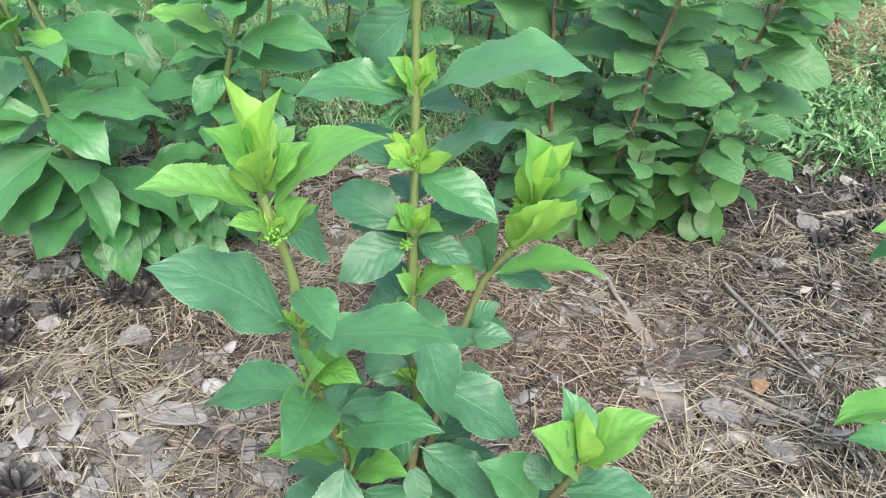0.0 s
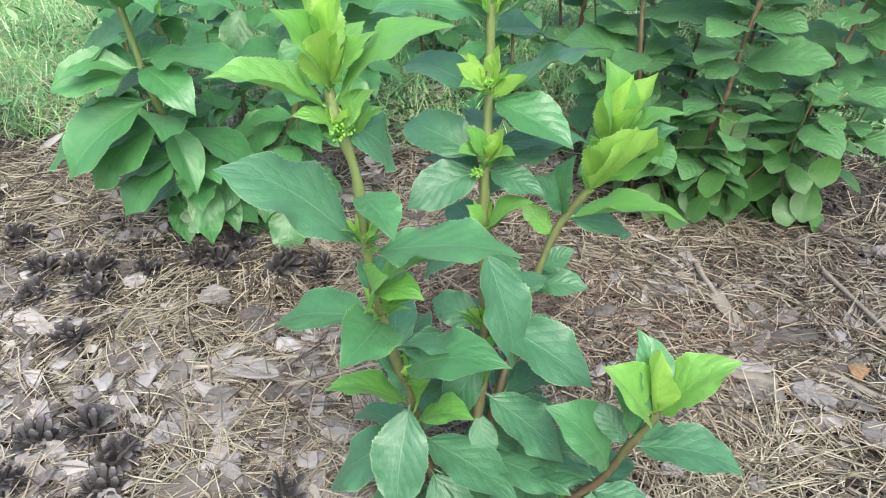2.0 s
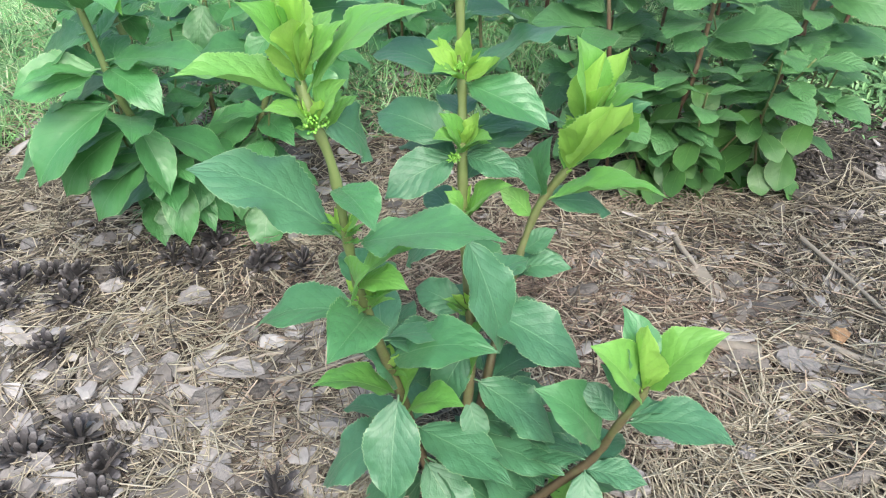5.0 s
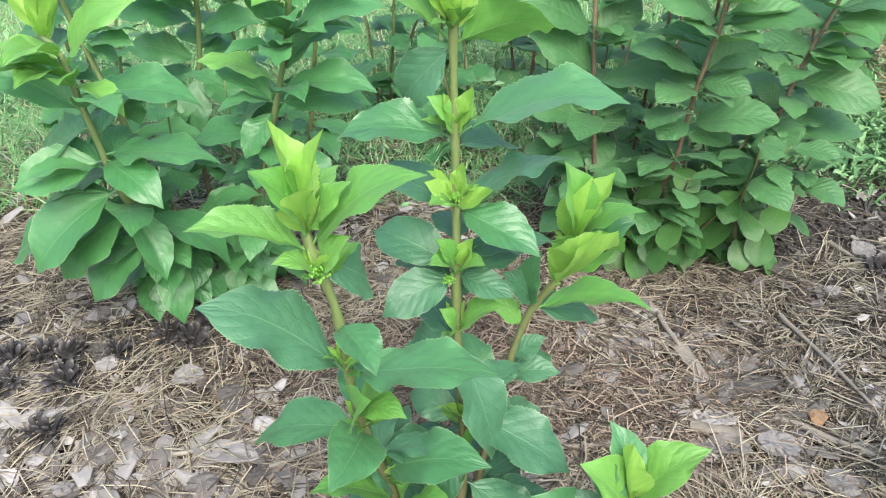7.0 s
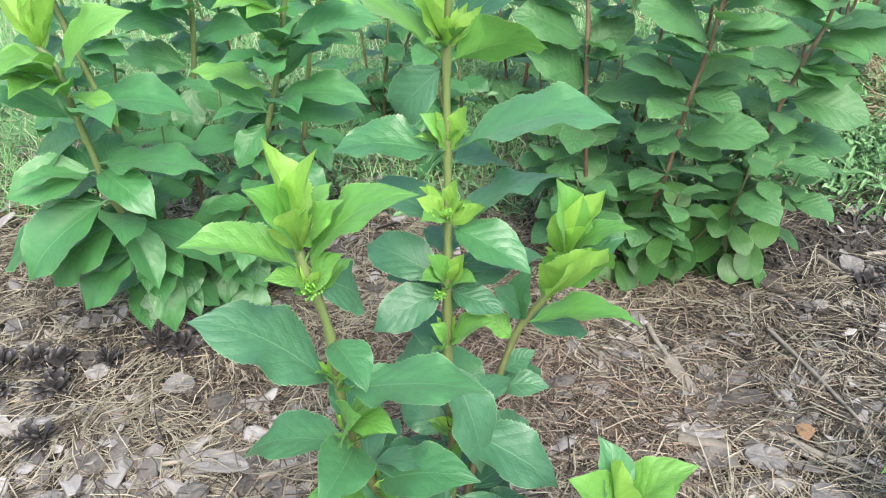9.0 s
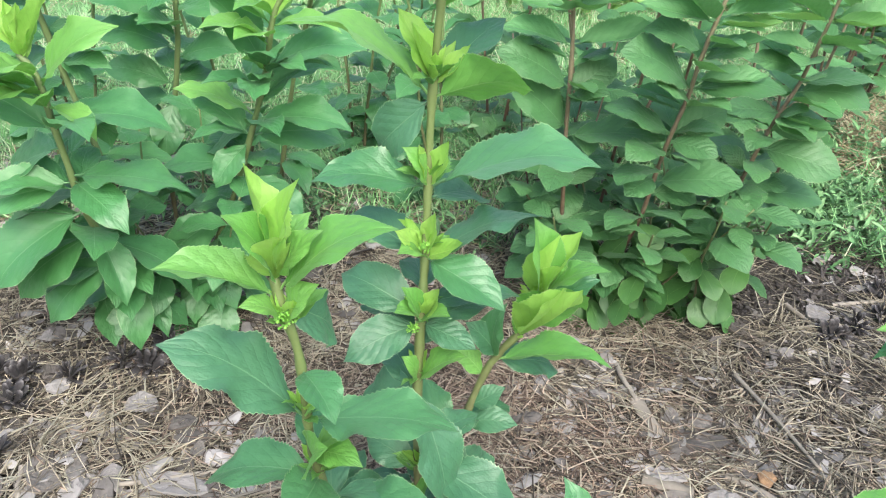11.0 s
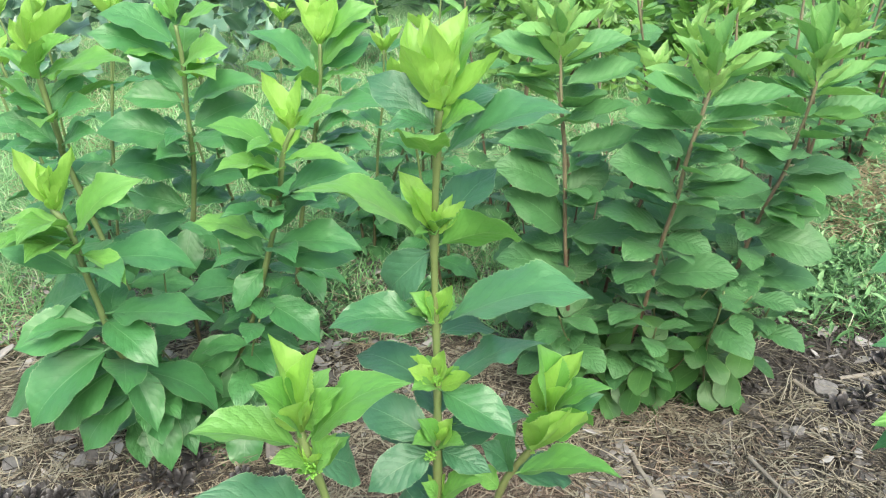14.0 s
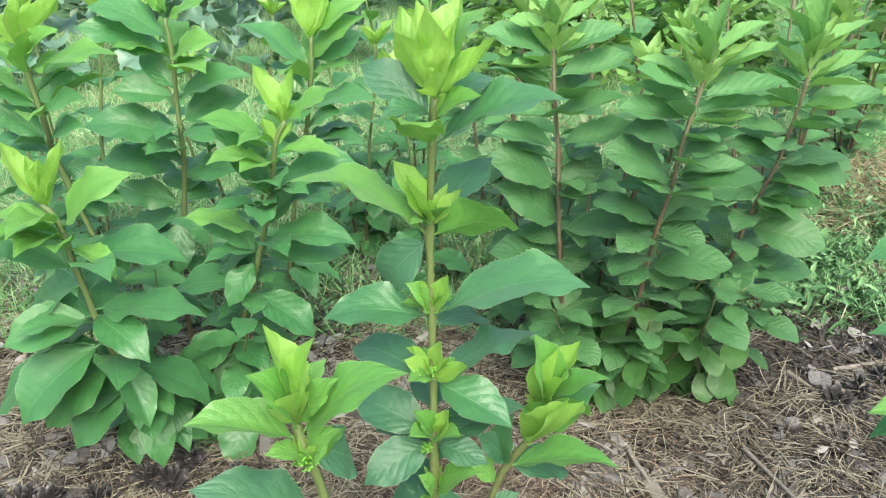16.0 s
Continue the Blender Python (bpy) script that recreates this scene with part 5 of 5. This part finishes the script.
for x, y, s, turn in ((0.553, 0.056, 0.027, 70), (0.03, -0.03, 0.035, 40)):
    set_down("orange_chip", chip_mesh("orange_chip", 760, RUST, 1.4, 0.12), x, y, s, turn, "orange-brown chip of bark in the needles", "bark", "", 0.017)
for _ in range(60):
    x, y = rnd.uniform(-0.75, 1.0), rnd.uniform(-0.4, 0.5)
    set_down("bark_piece", CHIPS[rnd.randrange(5)], x, y, rnd.uniform(0.014, 0.03), rnd.uniform(0, 360), "flat grey-brown piece of bark lying in the litter", "bark", "bark pieces", 0.005, rnd.gauss(0, 9), rnd.gauss(0, 9))


def stick(a, b, r, label, seed, lift=0.013, flat=1.0):
    """A broken twig between two points on the ground."""
    q = random.Random(seed)
    a, b = Vector((*a, ground_z(*a) + lift)), Vector((*b, ground_z(*b) + lift))
    pts = [a.lerp(b, k / 4) + Vector((q.gauss(0, 0.0012), q.gauss(0, 0.0012), q.gauss(0, 0.0008))) for k in range(5)]
    mid = pts[2].copy()
    ob = tagged(new("stick", tube("stick", smooth_path([p - mid for p in pts], 4), r, r * 0.7, WOOD, 7)), label, "stick", "sticks in the litter")
    ob.location = mid
    ob.scale = (1, 1, flat)
    return ob


stick((0.384, 0.275), (0.402, 0.195), 0.0045, "pale weathered stick lying in the needles", 1, 0.02)
stick((0.400, 0.205), (0.426, 0.130), 0.0135, "broken flat piece of grey wood in the needles", 2, 0.016, 0.4)
stick((0.569, 0.266), (0.629, 0.076), 0.0036, "thin grey stick lying on the litter", 3, 0.021)
stick((0.383, 0.040), (0.446, 0.026), 0.012, "short weathered piece of split wood on the litter", 16, 0.016, 0.5)
stick((0.468, 0.164), (0.531, 0.199), 0.004, "short grey stick lying on the litter", 4)
stick((-0.29, -0.010), (-0.11, 0.034), 0.0035, "long thin grey twig lying on bark", 5, 0.018)
stick((-0.425, 0.012), (-0.403, -0.052), 0.004, "short grey twig lying on the litter", 6)
stick((0.36, -0.02), (0.47, -0.10), 0.005, "grey stick lying on the litter", 7)
stick((0.20, 0.0), (0.30, 0.01), 0.004, "pale twig under the shrub", 8)
stick((0.50, 0.06), (0.62, -0.02), 0.006, "broken grey stick among bark", 9)
stick((-0.16, -0.03), (-0.03, 0.02), 0.0035, "thin pale twig lying by the shrub", 10, 0.018)
stick((0.714, 0.462), (0.742, 0.393), 0.0045, "pale stick leaning on dark cones", 13, 0.018)
stick((0.784, 0.426), (0.782, 0.387), 0.0045, "short pale stick beside dark cones", 14, 0.018)
stick((-0.301, -0.06), (-0.252, -0.10), 0.003, "thin grey twig lying among flakes of bark", 15, 0.018)
stick((0.62, 0.38), (0.70, 0.31), 0.005, "grey stick beside dark cones", 11)
stick((0.80, 0.47), (0.95, 0.50), 0.005, "grey stick at the edge of the bed", 12)


def pine_cone():
    """An open cone on its side: a core and turned rows of thick-ended scales."""
    ob = thing("pine_cone", (0, 0, 0), "open dark grey pine cone lying in the litter", "pine cone", "pine cones")
    core = tube("core", smooth_path([Vector((-0.5, 0, 0)), Vector((-0.15, 0, 0)), Vector((0.2, 0, 0)), Vector((0.5, 0, 0))], 3), 0.10, 0.04, CONE, 8)
    part("core", core, ob)
    v = [(-0.03, 0, 0.012), (0.03, 0, 0.012), (0.08, 0.30, 0.025), (-0.08, 0.30, 0.025), (0.1, 0.42, 0.04), (-0.1, 0.42, 0.04), (0.035, 0.54, 0.06), (-0.035, 0.54, 0.06), (0.07, 0.32, -0.012), (-0.07, 0.32, -0.012), (0.08, 0.43, 0.005), (-0.08, 0.43, 0.005), (0, 0.43, 0.085)]
    f = [(0, 1, 2, 3), (2, 4, 12), (4, 6, 12), (6, 7, 12), (7, 5, 12), (5, 3, 12), (3, 2, 12), (0, 3, 9), (1, 8, 2), (0, 9, 8, 1), (3, 5, 11, 9), (2, 8, 10, 4), (4, 10, 6), (5, 7, 11), (6, 10, 11, 7), (8, 9, 11, 10)]
    scale = mesh_of("scale", v, f, SCALE, False)
    q = random.Random(5)
    for k in range(32):
        t = k / 31
        size = (0.45 + 0.75 * math.sin(math.pi * min(1, 0.22 + t * 0.75))) * q.uniform(0.8, 1.05)
        m = pose(-0.36 + 0.66 * t, 0, 0, k * 137.5 + q.uniform(-16, 16), 0, 0) @ pose(0, 0, 0, q.uniform(-14, 14), 0, 22 - 62 * t + q.uniform(-10, 10)) @ Matrix.Diagonal((size, size, size, 1))
        part("scale", scale, ob, m)
    return ob


cone = pine_cone()
spots = ((-0.592, 0.171), (-0.538, 0.175), (-0.494, 0.178), (-0.484, 0.116), (-0.568, 0.103), (-0.43, 0.183), (-0.367, 0.218), (-0.325, 0.21), (-0.31, 0.255), (-0.227, 0.213), (-0.17, 0.202), (-0.475, 0.022), (-0.378, -0.131), (-0.32, -0.165), (-0.321, -0.215), (-0.427, -0.155), (-0.122, -0.205), (-0.038, -0.249), (-0.427, -0.215), (-0.66, 0.25), (0.764, 0.373), (0.902, 0.522), (0.81, 0.40), (0.871, 0.436))
rnd = random.Random(16)
for k, (x, y) in enumerate(spots):
    s = rnd.uniform(0.042, 0.054)
    m = pose(x, y, ground_z(x, y) + 0.019, rnd.uniform(0, 360), rnd.uniform(-25, 25), rnd.uniform(0, 360))
    if k == 0:
        cone.scale = (s, s, s)
        cone.matrix_basis = m @ Matrix.Diagonal((s, s, s, 1))
    else:
        cone.scale = (s, s, s)
        copy_thing(cone, m)
